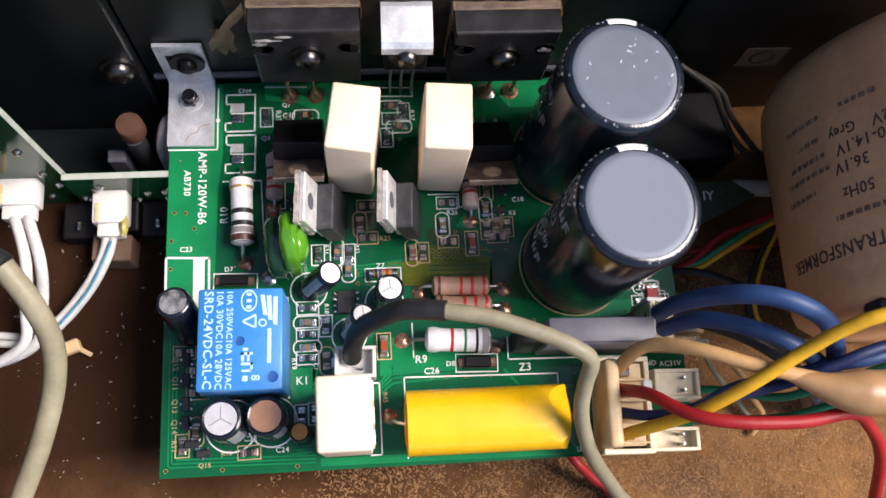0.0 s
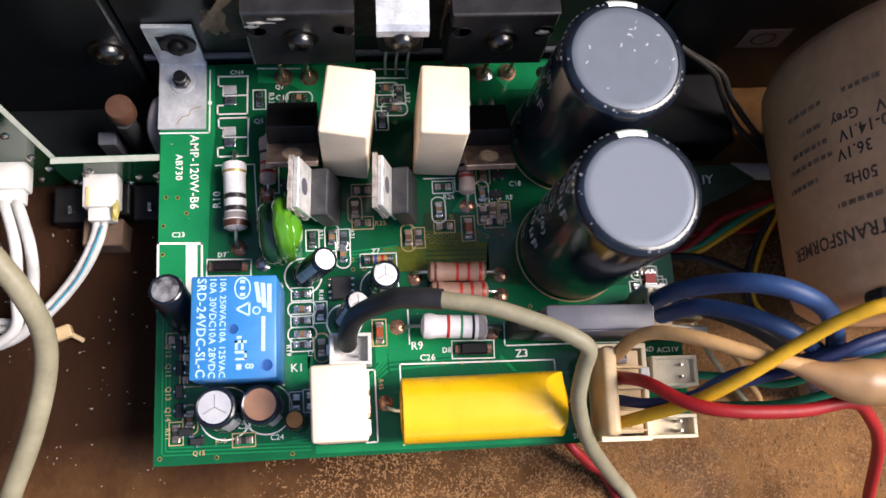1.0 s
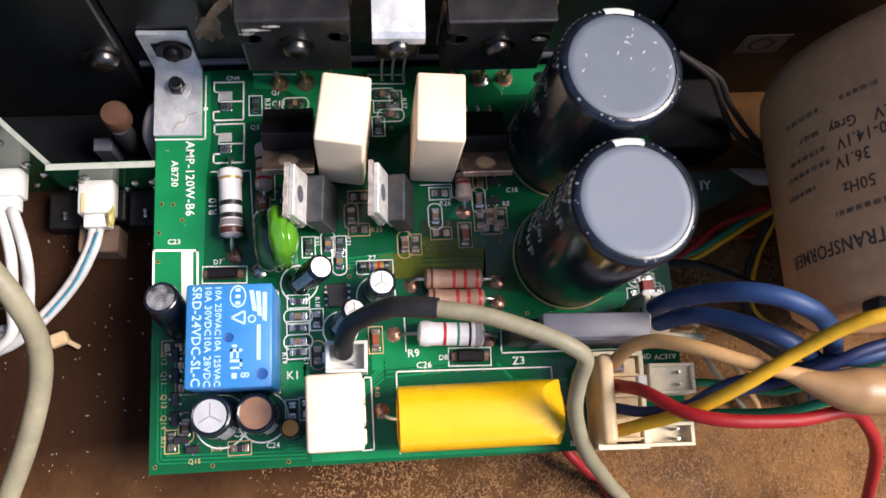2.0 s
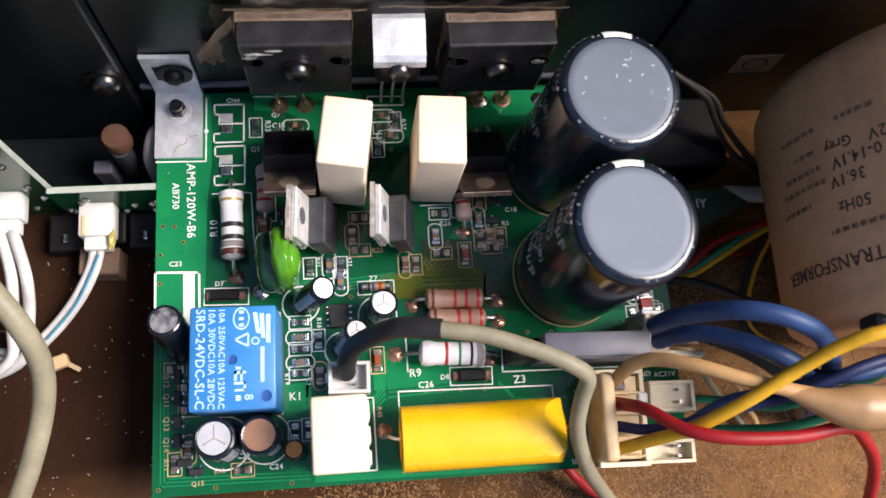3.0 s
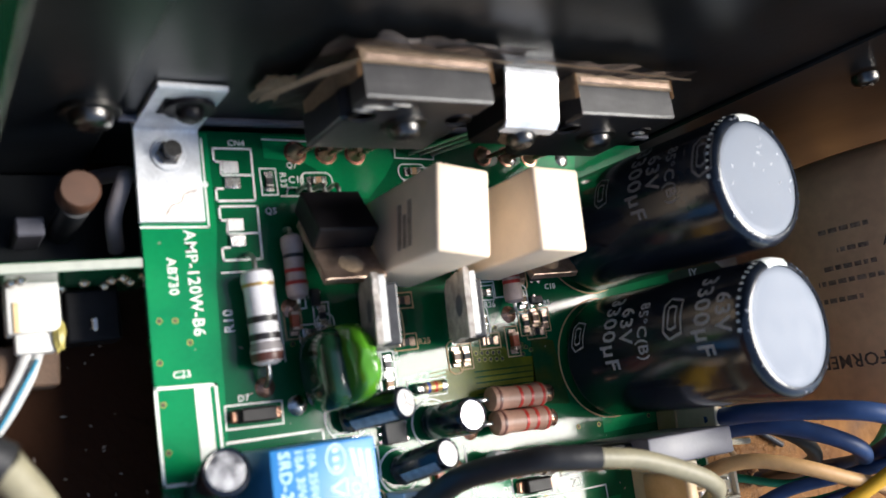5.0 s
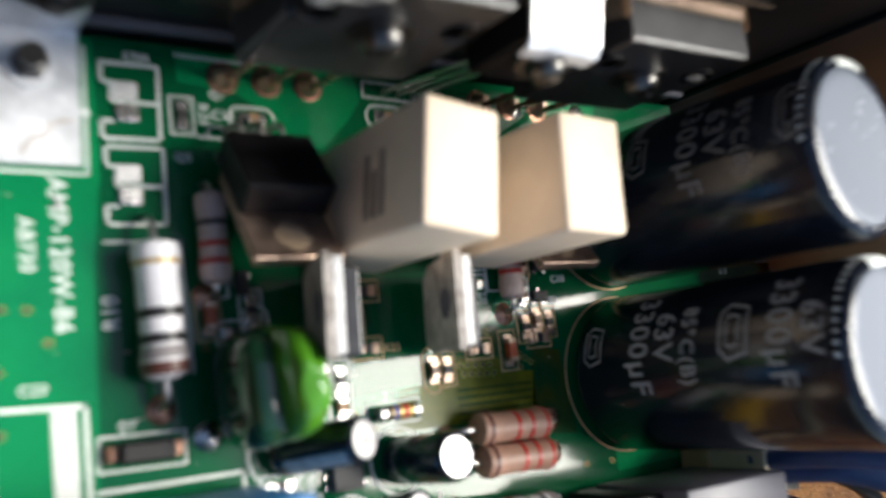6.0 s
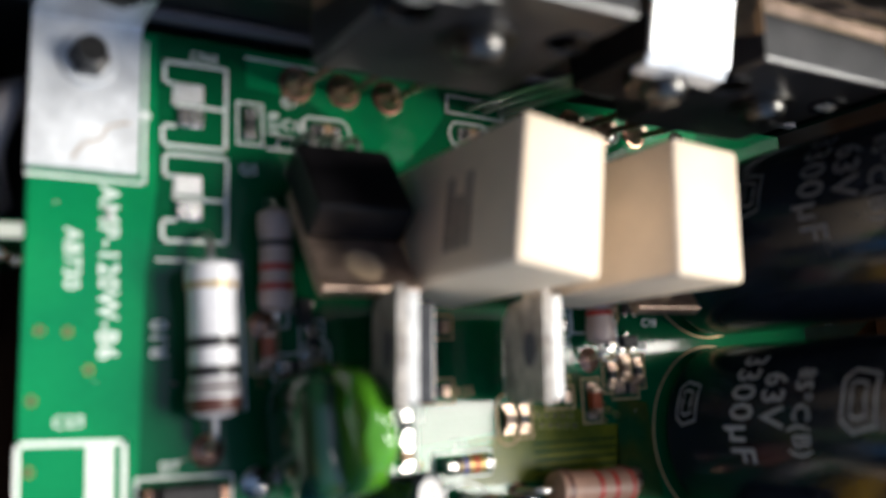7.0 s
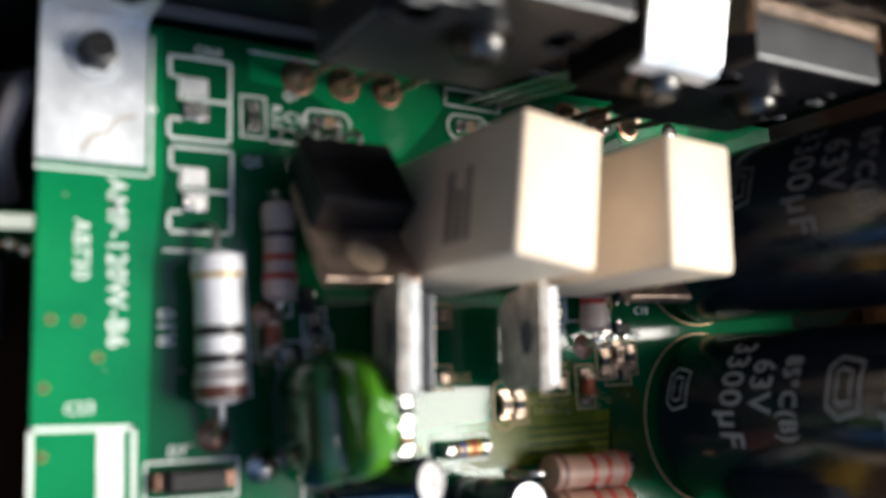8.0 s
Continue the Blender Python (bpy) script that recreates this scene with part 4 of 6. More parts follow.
# ---------------------------------------------------------------- chip parts, built once and copied
def chip(name, label, category, group, l, w, h, body_mat, frame=True, silk=SILK, tin=SOLDER, oval=False):
    th = thing(name, 0, 0, 0, label=label, category=category, group=group)
    part("body", box(-l / 2 + 0.03, l / 2 - 0.03, -w / 2, w / 2, 0.01, h, bevel=0.012), body_mat, th)
    for s in (-1, 1):
        part("terminal", box(s * (l / 2 - 0.028) - 0.03, s * (l / 2 - 0.028) + 0.03, -w / 2 - 0.004, w / 2 + 0.004, 0.004, h + 0.004, bevel=0.01), tin, th, "tinned end")
        part("solder_fillet", prism([(s * l / 2, -w / 2 - 0.02), (s * (l / 2 + 0.075), -w / 2 - 0.01), (s * (l / 2 + 0.075), w / 2 + 0.01), (s * l / 2, w / 2 + 0.02)], 0.0, 0.035, bevel=0.015), tin, th)
    if frame:
        a, b = l / 2 + 0.11, w / 2 + 0.06
        bm = None
        for x0, x1, y0, y1 in ((-a, a, b, b + 0.022), (-a, a, -b - 0.022, -b), (-a - 0.022, -a, -b - 0.022, b + 0.022), (a, a + 0.022, -b - 0.022, b + 0.022)):
            bm = box(x0, x1, y0, y1, 0.003, 0.008, bm=bm)
        if oval:
            bm.free()
            pts = []
            for s in (1, -1):
                pts += [(s * (a - 0.04) + (b + 0.02) * 0.8 * math.cos(radians(q + (0 if s > 0 else 180))), (b + 0.02) * math.sin(radians(q + (0 if s > 0 else 180)))) for q in range(-90, 91, 22)]
            bm = None
            for (x0, y0), (x1, y1) in zip(pts, pts[1:] + pts[:1]):
                d = Vector((x1 - x0, y1 - y0))
                bm = box(-0.006, d.length + 0.006, -0.013, 0.013, 0.003, 0.008, bm=bm, m=T(x0, y0, 0, 0, 0, math.degrees(math.atan2(d.y, d.x))))
        part("legend_frame", bm, silk, th, "printed outline")
    return th


def sot(name, label, group):
    th = thing(name, 0, 0, 0, label=label, category="transistor", group=group)
    part("body", box(-0.14, 0.14, -0.075, 0.075, 0.02, 0.11, bevel=0.02), CHIP, th)
    for x, y in ((-0.09, -0.12), (0.09, -0.12), (0, 0.12)):
        part("leg", box(x - 0.025, x + 0.025, min(y, y * 0.5), max(y, y * 0.5), 0.003, 0.035), SOLDER, th)
    return th


def scatter(proto, places):
    """The first place takes the pattern itself, the others copies."""
    for k, (x, y, rz) in enumerate(places):
        m = pose(x * CM, y * CM, 0.00004, 0, 0, rz)
        if k == 0:
            proto.matrix_world = m
        else:
            copy_thing(proto, m)


chip_r = chip("chip_resistor", "small black chip resistor soldered in a white outline", "resistor", "chip resistors", 0.2, 0.125, 0.055, CHIP)
scatter(chip_r, [(2.13, 7.5, 90), (5.12, 7.54, 90), (4.86, 7.4, 0), (3.16, 4.35, 90), (3.8, 4.34, 90), (2.92, 3.23, 0), (2.9, 2.69, 0), (2.89, 2.2, 0),
                 (3.28, 2.84, 90), (5.94, 5.4, 0), (10.35, 3.05, 0), (9.9, 2.95, 90), (2.75, 1.05, 90), (3.02, 1.08, 90), (4.72, 6.95, 90), (2.55, 5.0, 0), (2.75, 5.25, 90)])
chip_c = chip("chip_capacitor", "small tan chip capacitor soldered in a white outline", "capacitor", "chip capacitors", 0.2, 0.13, 0.09, CHIP_TAN, oval=True)
scatter(chip_c, [(2.97, 7.51, 0), (4.84, 7.68, 0), (3.56, 4.39, 90), (2.91, 2.92, 0), (2.9, 2.41, 0), (5.82, 4.9, 90), (6.77, 5.22, 90), (10.1, 3.35, 0), (3.78, 4.02, 90), (2.6, 4.75, 90), (2.8, 5.0, 90), (5.0, 7.2, 0)])
# outlines of the front-left copies carry that corner's shade in their tan
aged_r = chip("chip_resistor", "small dark chip resistor with browned solder and yellowed outline", "resistor", "chip resistors", 0.2, 0.125, 0.055, CHIP, silk=SILK_AGED_SHADED, tin=SOLDER_WARM)
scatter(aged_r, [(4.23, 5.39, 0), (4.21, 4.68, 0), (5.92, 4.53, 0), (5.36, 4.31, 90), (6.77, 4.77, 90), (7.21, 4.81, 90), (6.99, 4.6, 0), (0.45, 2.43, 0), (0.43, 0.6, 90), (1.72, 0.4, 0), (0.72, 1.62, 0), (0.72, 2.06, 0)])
aged_c = chip("chip_capacitor", "small brown chip capacitor with yellowed oval outline", "capacitor", "chip capacitors", 0.21, 0.13, 0.09, CHIP_BROWN, silk=SILK_AGED_SHADED, tin=SOLDER_WARM, oval=True)
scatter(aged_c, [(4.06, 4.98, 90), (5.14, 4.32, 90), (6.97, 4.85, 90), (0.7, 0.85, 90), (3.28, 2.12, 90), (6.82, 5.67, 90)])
small_q = sot("chip_transistor", "tiny black three-legged chip transistor", "chip transistors")
scatter(small_q, [(0.5, 2.28, 90), (0.5, 1.86, 90), (0.5, 1.4, 90), (0.5, 1.03, 90), (0.84, 0.43, 180), (7.06, 5.18, 0), (7.14, 5.62, 0), (0.62, 0.62, 0), (3.0, 4.9, 0), (2.65, 5.55, 90)])
fuse_r = chip("chip_fuse", "rust-red cylindrical chip part in a yellowed outline", "chip part", "red chip parts", 0.3, 0.14, 0.13, BAND_RUST, silk=SILK_AGED_SHADED, tin=SOLDER_WARM)
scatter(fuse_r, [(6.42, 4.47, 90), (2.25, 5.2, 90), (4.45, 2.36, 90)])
bm_red = chip("chip_varistor", "dark red chip part soldered near the cable socket", "chip part", "", 0.3, 0.24, 0.12, BAND_RED)
scatter(bm_red, [(10.2, 3.2, 90)])

pad_block = thing("jumper_pads", 0, 0, 0, label="pair of bare tinned solder pads in a white outline", category="solder pads", group="jumper pads")
for k, (y, mt) in enumerate(((0.13, TAB), (-0.13, SOLDER))):
    part("pad", box(-0.13, 0.13, y - 0.1, y + 0.1, 0.0, 0.02 + 0.03 * k, bevel=0.012 + 0.01 * k, seg=2), mt, pad_block)
scatter(pad_block, [(1.52, 7.61, 0), (1.5, 6.67, 0)])


def diode(x, y, l, w, rz, label, frame):
    th = thing("chip_diode", x, y, 0, rz, label, "diode", "flat black diodes")
    part("body", box(-l / 2 + 0.12, l / 2 - 0.12, -w / 2, w / 2, 0.03, 0.24, bevel=0.03), BLACK, th)
    for s in (-1, 1):
        part("terminal", box(s * (l / 2 - 0.1) - 0.09, s * (l / 2 - 0.1) + 0.09, -w * 0.42, w * 0.42, 0.003, 0.12, bevel=0.025), FLUX, th, "coppery tinned end")
    a, b = l / 2 + 0.03, w / 2 + 0.05
    bm = None
    for x0, x1, y0, y1 in ((-a, a, b, b + 0.025), (-a, a, -b - 0.025, -b), (-a - 0.025, -a, -b - 0.025, b + 0.025), (a, a + 0.025, -b - 0.025, b + 0.025)):
        bm = box(x0, x1, y0, y1, 0.003, 0.008, bm=bm)
    part("legend_frame", bm, SILK, th, "white printed outline")


diode(1.46, 3.85, 0.8, 0.22, -2, "flat black rectangular diode beside the blue relay", True)
diode(6.34, 1.92, 0.78, 0.24, -2, "flat black rectangular diode beside the yellow capacitor", True)


def glass_diode():
    th = thing("glass_diode", 4.5, 3.87, 0, 0, "small glass cylinder diode with blue and orange bands", "diode")
    part("body", lathe([(0, -0.2), (0.09, -0.2), (0.09, 0.2), (0, 0.2)], 16, m=T(0, 0, 0.11, 0, 90, 0)), BAND_GOLD, th, smooth=True)
    for x, mt in ((-0.06, BAND_BLUE), (0.08, BAND_RED), (-0.15, CHIP)):
        part("colour_band", lathe([(0.09, -0.03), (0.094, -0.03), (0.094, 0.03), (0.09, 0.03)], 16, m=T(x, 0, 0.11, 0, 90, 0)), mt, th)
    for s in (-1, 1):
        part("terminal", lathe([(0, -0.05), (0.1, -0.05), (0.1, 0.05), (0, 0.05)], 16, m=T(s * 0.24, 0, 0.11, 0, 90, 0)), SOLDER, th)
    frame_round(4.5, 3.87, 0.75, 0.28)


glass_diode()


def small_chip():
    th = thing("integrated_circuit", 3.72, 3.3, 0, 0, "small black eight-legged integrated circuit", "chip")
    part("body", box(-0.2, 0.2, -0.24, 0.24, 0.02, 0.16, bevel=0.02), CHIP, th)
    for s in (-1, 1):
        for k in range(4):
            part("leg", box(s * 0.2 - 0.06, s * 0.2 + 0.06, -0.2 + 0.127 * k, -0.16 + 0.127 * k, 0.003, 0.06), SOLDER, th)


small_chip()


# ---------------------------------------------------------------- resistors with leads
def axial(x, y, rz, length, r, z, body, bands, label, group, swell=1.12, drop=0.3):
    """An axial resistor lying along its own x; bands: (place, width, material)."""
    th = thing("axial_resistor", x, y, 0, rz, label, "resistor", group)
    h = length / 2
    prof = [(0, -h), (r * 0.55, -h), (r * swell * 0.92, -h + 0.05), (r * swell, -h + 0.14), (r * swell * 0.97, -h + 0.24), (r, -h + 0.32),
            (r, h - 0.32), (r * swell * 0.97, h - 0.24), (r * swell, h - 0.14), (r * swell * 0.92, h - 0.05), (r * 0.55, h), (0, h)]
    part("body", lathe(prof, 28, m=T(0, 0, z, 0, 90, 0)), body, th, smooth=True)

    def rad(u):
        for (r0, u0), (r1, u1) in zip(prof, prof[1:]):
            if u0 <= u <= u1 and u1 > u0:
                return r0 + (r1 - r0) * (u - u0) / (u1 - u0)
        return r
    for u, w, mt in bands:
        a, b = u * h - w / 2, u * h + w / 2
        steps = [a + (b - a) * k / 6 for k in range(7)]
        band = [(rad(a) - 0.01, a)] + [(rad(v) + 0.005, v) for v in steps] + [(rad(b) - 0.01, b)]
        part("colour_band", lathe(band, 28, m=T(0, 0, z, 0, 90, 0)), mt, th, smooth=True)
    for s in (-1, 1):
        pts = [(s * (h - 0.03), 0, z), (s * (h + drop * 0.6), 0, z * 0.9), (s * (h + drop * 0.95), 0, z * 0.4), (s * (h + drop), 0, -0.12)]
        part("lead", tube(pts, 0.038, 8, 5), TIN, th, smooth=True)
    return th


axial(1.64, 5.28, -89, 1.46, 0.225, 0.32, PALE_BODY, [(-0.66, 0.05, BAND_GOLD), (0.06, 0.1, BAND_BLACK), (0.42, 0.1, BAND_BLACK), (0.62, 0.13, BAND_GREY), (0.85, 0.15, BAND_BROWN)],
      "pale grey resistor with black and brown bands", "banded resistors")
axial(2.3, 6.05, -90, 1.05, 0.16, 0.22, PINK_BODY, [(-0.3, 0.06, BAND_BLACK), (0.15, 0.06, BAND_RED), (0.52, 0.06, BAND_RED)], "small pinkish resistor with red bands", "banded resistors", drop=0.12)
axial(6.43, 5.62, -90, 0.95, 0.16, 0.25, PINK_BODY, [(-0.3, 0.06, BAND_BLACK), (0.2, 0.06, BAND_RED), (0.0, 0.03, BAND_RED)], "small pinkish resistor with red bands", "banded resistors", drop=0.16)
axial(6.08, 3.49, -2.5, 1.2, 0.195, 0.3, BROWN_BODY, [(-0.75, 0.05, BAND_BROWN), (0.0, 0.06, BAND_RED), (0.38, 0.06, BAND_RED), (0.78, 0.06, BAND_RED)],
      "brown resistor with three red bands", "banded resistors", drop=0.28)
axial(6.1, 3.08, -2.5, 1.2, 0.195, 0.3, BROWN_BODY, [(-0.75, 0.05, BAND_BROWN), (0.05, 0.06, BAND_RED), (0.42, 0.06, BAND_RED), (0.8, 0.06, BAND_RED)],
      "brown resistor with three red bands", "banded resistors", drop=0.28)
axial(5.95, 2.36, -4, 1.34, 0.235, 0.34, PALE_BODY, [(-0.2, 0.06, BAND_RED), (0.2, 0.05, BAND_GREEN), (0.55, 0.05, BAND_BLACK), (0.82, 0.16, BAND_GREY)],
      "pale resistor with red, green and black bands", "banded resistors")


# ---------------------------------------------------------------- small electrolytic capacitors
def small_can(x, y, top, r, h, cap_mat, label, vent=True, base_z=0.0, stripe=200):
    th = thing("small_electrolytic_capacitor", x, y, base_z, label=label, category="capacitor", group="small can capacitors")
    d = Vector((top[0] - x, top[1] - y, top[2] - base_z)).normalized()
    th.matrix_world = Matrix.Translation((x * CM, y * CM, base_z * CM)) @ Vector((0, 0, 1)).rotation_difference(d).to_matrix().to_4x4()
    prof = [(0, 0.03), (r * 0.9, 0.03), (r, 0.08), (r, 0.16), (r * 0.95, 0.2), (r, 0.25), (r, h - 0.07), (r * 0.96, h - 0.01), (r * 0.86, h + 0.012), (r * 0.77, h)]
    part("sleeve", lathe(prof, 32), SLEEVE, th, "black shrink sleeve", smooth=True)
    topd = lathe([(r * 0.79, h - 0.02), (r * 0.77, h + 0.004), (r * 0.7, h + 0.006), (0, h + 0.004)], 32)
    disc = part("top_disc", topd, cap_mat, th, "bare metal top", smooth=True)
    if vent:
        bm = None
        for k in range(3):
            bm = box(0, r * 0.6, -0.01, 0.01, h + 0.004, h + 0.011, bm=bm, m=T(0, 0, 0, 0, 0, 90 + 120 * k))
        part("vent_score", bm, BAND_GREY, disc, "scored vent line")
    own = bmesh.new()
    vs = []
    for k in range(5):
        a = radians(stripe + 10 * k)
        vs.append([own.verts.new(((r + 0.004) * math.cos(a), (r + 0.004) * math.sin(a), z)) for z in (0.26, h - 0.09)])
    for a, b in zip(vs, vs[1:]):
        own.faces.new((a[0], b[0], b[1], a[1]))
    part("stripe", own, CAN_PRINT, th, "pale polarity stripe")
    for s in (-1, 1):
        part("lead", tube([(s * 0.1, 0, 0.06), (s * 0.1, 0, -0.1)], 0.025, 6, 1), TIN, th)
    return th


small_can(2.95, 3.6, (3.48, 3.7, 1.18), 0.26, 1.22, BARE_CAN, "small black electrolytic capacitor leaning over")
small_can(4.5, 3.28, (4.6, 3.34, 1.15), 0.29, 1.13, BARE_CAN, "small black electrolytic capacitor with bright scored top", stripe=250)
small_can(3.75, 2.62, (4.07, 2.84, 1.18), 0.25, 1.18, BARE_CAN, "small black electrolytic capacitor leaning over the socket")
small_can(0.62, 2.82, (0.51, 3.2, 1.5), 0.33, 1.48, WORN_FOIL, "black electrolytic capacitor leaning out at the board's edge", False, stripe=30)
small_can(1.38, 0.93, (1.35, 1.0, 1.2), 0.39, 1.15, BARE_CAN, "black electrolytic capacitor with bright vented top", stripe=285)
small_can(2.17, 0.97, (2.17, 1.0, 1.2), 0.38, 1.15, COPPER_TOP, "black electrolytic capacitor with copper-toned top", False, stripe=290)
small_can(2.8, 0.66, (2.76, 0.7, 0.75), 0.2, 0.75, mat("orange_top", (0.72, 0.3, 0.06), 0.4), "small black capacitor with orange top", False)
for x, y, r in ((2.95, 3.6, 0.36), (4.5, 3.28, 0.38), (3.75, 2.62, 0.34), (1.38, 0.93, 0.5), (2.17, 0.97, 0.48)):
    part("legend_ring", lathe([(r, SZ0), (r + 0.03, SZ0), (r + 0.03, SZ1), (r, SZ1), (r, SZ0)], 32, m=T(x, y, 0)), SILK, board, "white printed ring")
part("legend_ring", lathe([(1.13, SZ0), (1.16, SZ0), (1.16, SZ1), (1.13, SZ1), (1.13, SZ0)], 64, m=T(8.56, 3.95, 0)), SILK_AGED_SHADED, board, "browned printed ring")
part("legend_ring", lathe([(1.13, SZ0), (1.16, SZ0), (1.16, SZ1), (1.13, SZ1), (1.13, SZ0)], 64, m=T(8.6, 6.36, 0)), SILK_AGED_SHADED, board, "browned printed ring")


# ---------------------------------------------------------------- green film capacitor
def green_capacitor():
    th = thing("green_film_capacitor", 2.56, 4.38, 0, 4, "glossy green dipped film capacitor standing upright", "capacitor")
    own = bmesh.new()
    bmesh.ops.create_uvsphere(own, u_segments=36, v_segments=22, radius=1)
    for v in own.verts:
        x, y, z = v.co
        x, y, z = math.copysign(abs(x) ** 0.6, x), math.copysign(abs(y) ** 0.8, y), math.copysign(abs(z) ** 0.8, z)
        q = 0.05 * noise.noise((x * 2 + 3, y * 2, z * 2))
        lump = 0.12 * max(0, 0.35 - abs(y + 0.35)) * (1 if x > 0 else 0) * max(0, z)
        v.co = (0.11 + x * (0.22 + 0.02 * (1 - z)) + q + lump * 1.6, y * 0.62 * (1 - 0.07 * z), 0.88 + z * 0.78 + q)
    part("dipped_body", own, MYLAR, th, smooth=True)
    # extra dark lobe: paints the shade on the body's left side
    own = bmesh.new()
    bmesh.ops.create_uvsphere(own, u_segments=30, v_segments=18, radius=1)
    for v in own.verts:
        x, y, z = (math.copysign(abs(c) ** 0.65, c) for c in v.co)
        v.co = (-0.13 + x * 0.3, -0.03 + y * 0.62, 0.68 + z * 0.6 + 0.02 * noise.noise((x, y, z)))
    part("dark_body", own, MYLAR_SHADED, th, "shaded left side of the green body", smooth=True)
    own = bmesh.new()
    bmesh.ops.create_uvsphere(own, u_segments=24, v_segments=14, radius=1)
    for v in own.verts:
        v.co = (0.26 + v.co.x * 0.22, -0.12 + v.co.y * 0.36, 1.1 + v.co.z * 0.4)
    part("lump", own, MYLAR, th, smooth=True)
    for s in (-1, 1):
        part("lead", tube([(0, 0.38 * s, 0.25), (0, 0.4 * s, -0.1)], 0.035, 8, 1), TIN, th)


green_capacitor()


# ---------------------------------------------------------------- small tab transistors
def tab_transistor(m, label, warm=False):
    """Legs down along -z, the metal tab at the back (-x side) reaching up."""
    th = thing("tab_transistor", 0, 0, 0, label=label, category="transistor", group="tab transistors on the board")
    th.matrix_world = Matrix.Diagonal((1, 1, 1, 1)) @ m
    mt = TAB_WARM if warm else TAB
    own = box(-0.04, 0.07, -0.5, 0.5, 0.98, 1.8, bevel=0.015)
    own = box(-0.04, 0.068, -0.42, 0.42, 0.4, 1.0, bevel=0.01, bm=own)
    part("tab", own, mt, th, "bare metal tab")
    outline = [(-0.53 + 0.106 * k, 1.82) for k in range(11)] + [(0.53, 1.7 - 0.1 * k) for k in range(9)] + [(0.4, 0.7), (-0.4, 0.7)] + [(-0.53, 0.9 + 0.1 * k) for k in range(9)]
    outline = [(y + 0.05 * noise.noise((y * 7, z * 7, m[0][3] * 300)), z + 0.07 * noise.noise((y * 6, z * 6, 5 + m[0][3] * 300))) for y, z in outline]
    part("mica_sheet", prism(outline, -0.13, -0.045, m=Matrix(((0, 0, 1, 0), (1, 0, 0, 0), (0, 1, 0, 0), (0, 0, 0, 1)))), MICA, th, "ragged pale insulating sheet")
    part("tab_hole", lathe([(0, 0), (0.16, 0), (0.18, 0.004), (0, 0.004)], 20, m=T(-0.131, 0, 1.45, 0, -90, 0)), BRIDGE, th, "round hole in the tab")
    part("tab_hole", lathe([(0, 0), (0.15, 0), (0.17, 0.004), (0, 0.004)], 20, m=T(0.071, 0, 1.45, 0, 90, 0)), BRIDGE, th, "round hole in the tab")
    part("body", box(0.07, 0.42, -0.49, 0.49, 0.2, 1.08, bevel=0.035, seg=2), DUSTY, th)
    for k in (-1, 0, 1):
        part("leg", box(0.16, 0.22, k * 0.25 - 0.04, k * 0.25 + 0.04, -0.1, 0.3), TIN, th)
    return th


tab_transistor(pose(0.0342, 0.0506, 0, 0, -15, -3), "black transistor with bright metal tab standing beside the green capacitor")
tab_transistor(pose(0.0501, 0.0503, 0, 0, -15, -3), "black transistor with bright metal tab standing between white resistors")


def leaning_transistor(x0, x1, y_back, z_back, y_front, z_front, label):
    """A tab transistor that slopes up towards the front, tab edge first."""
    w = x1 - x0
    th = thing("leaning_transistor", (x0 + x1) / 2, y_back, 0, label=label, category="transistor", group="leaning tab transistors")
    a = math.degrees(math.atan2(z_front - z_back, y_back - y_front))
    # local +y now points to the front and upwards
    m = Matrix.Translation((0, 0, z_back)) @ Matrix.Rotation(radians(-a), 4, "X") @ Matrix.Rotation(math.pi, 4, "Z")
    part("body", box(-w / 2, w / 2, 0, 0.92, -0.36, 0.06, bevel=0.035, seg=2, m=m), BLACK, th)
    part("tab", box(-w / 2, w / 2, 0.2, 1.55, -0.5, -0.37, bevel=0.015, m=m), TAB_WARM, th, "dull copper tab")
    part("tab_hole", lathe([(0, 0.0), (0.17, 0.0), (0.2, 0.004), (0, 0.004)], 20, m=m @ T(0, 1.25, -0.369)), PAPER, th, "hole in the tab")
    for k in (-1, 0, 1):
        pts = [m @ Vector((k * 0.25, 0.05, -0.2)), Vector((-k * 0.25, 0.2, z_back * 0.7)), Vector((-k * 0.25, 0.22, -0.1))]
        part("leg", tube(pts, 0.04, 6, 4), TIN, th)


leaning_transistor(2.36, 3.38, 7.12, 0.62, 5.9, 1.5, "black transistor leaning forward on bent legs, copper tab")
leaning_transistor(6.33, 7.35, 7.0, 0.5, 5.75, 1.35, "black transistor leaning forward beside a large capacitor")

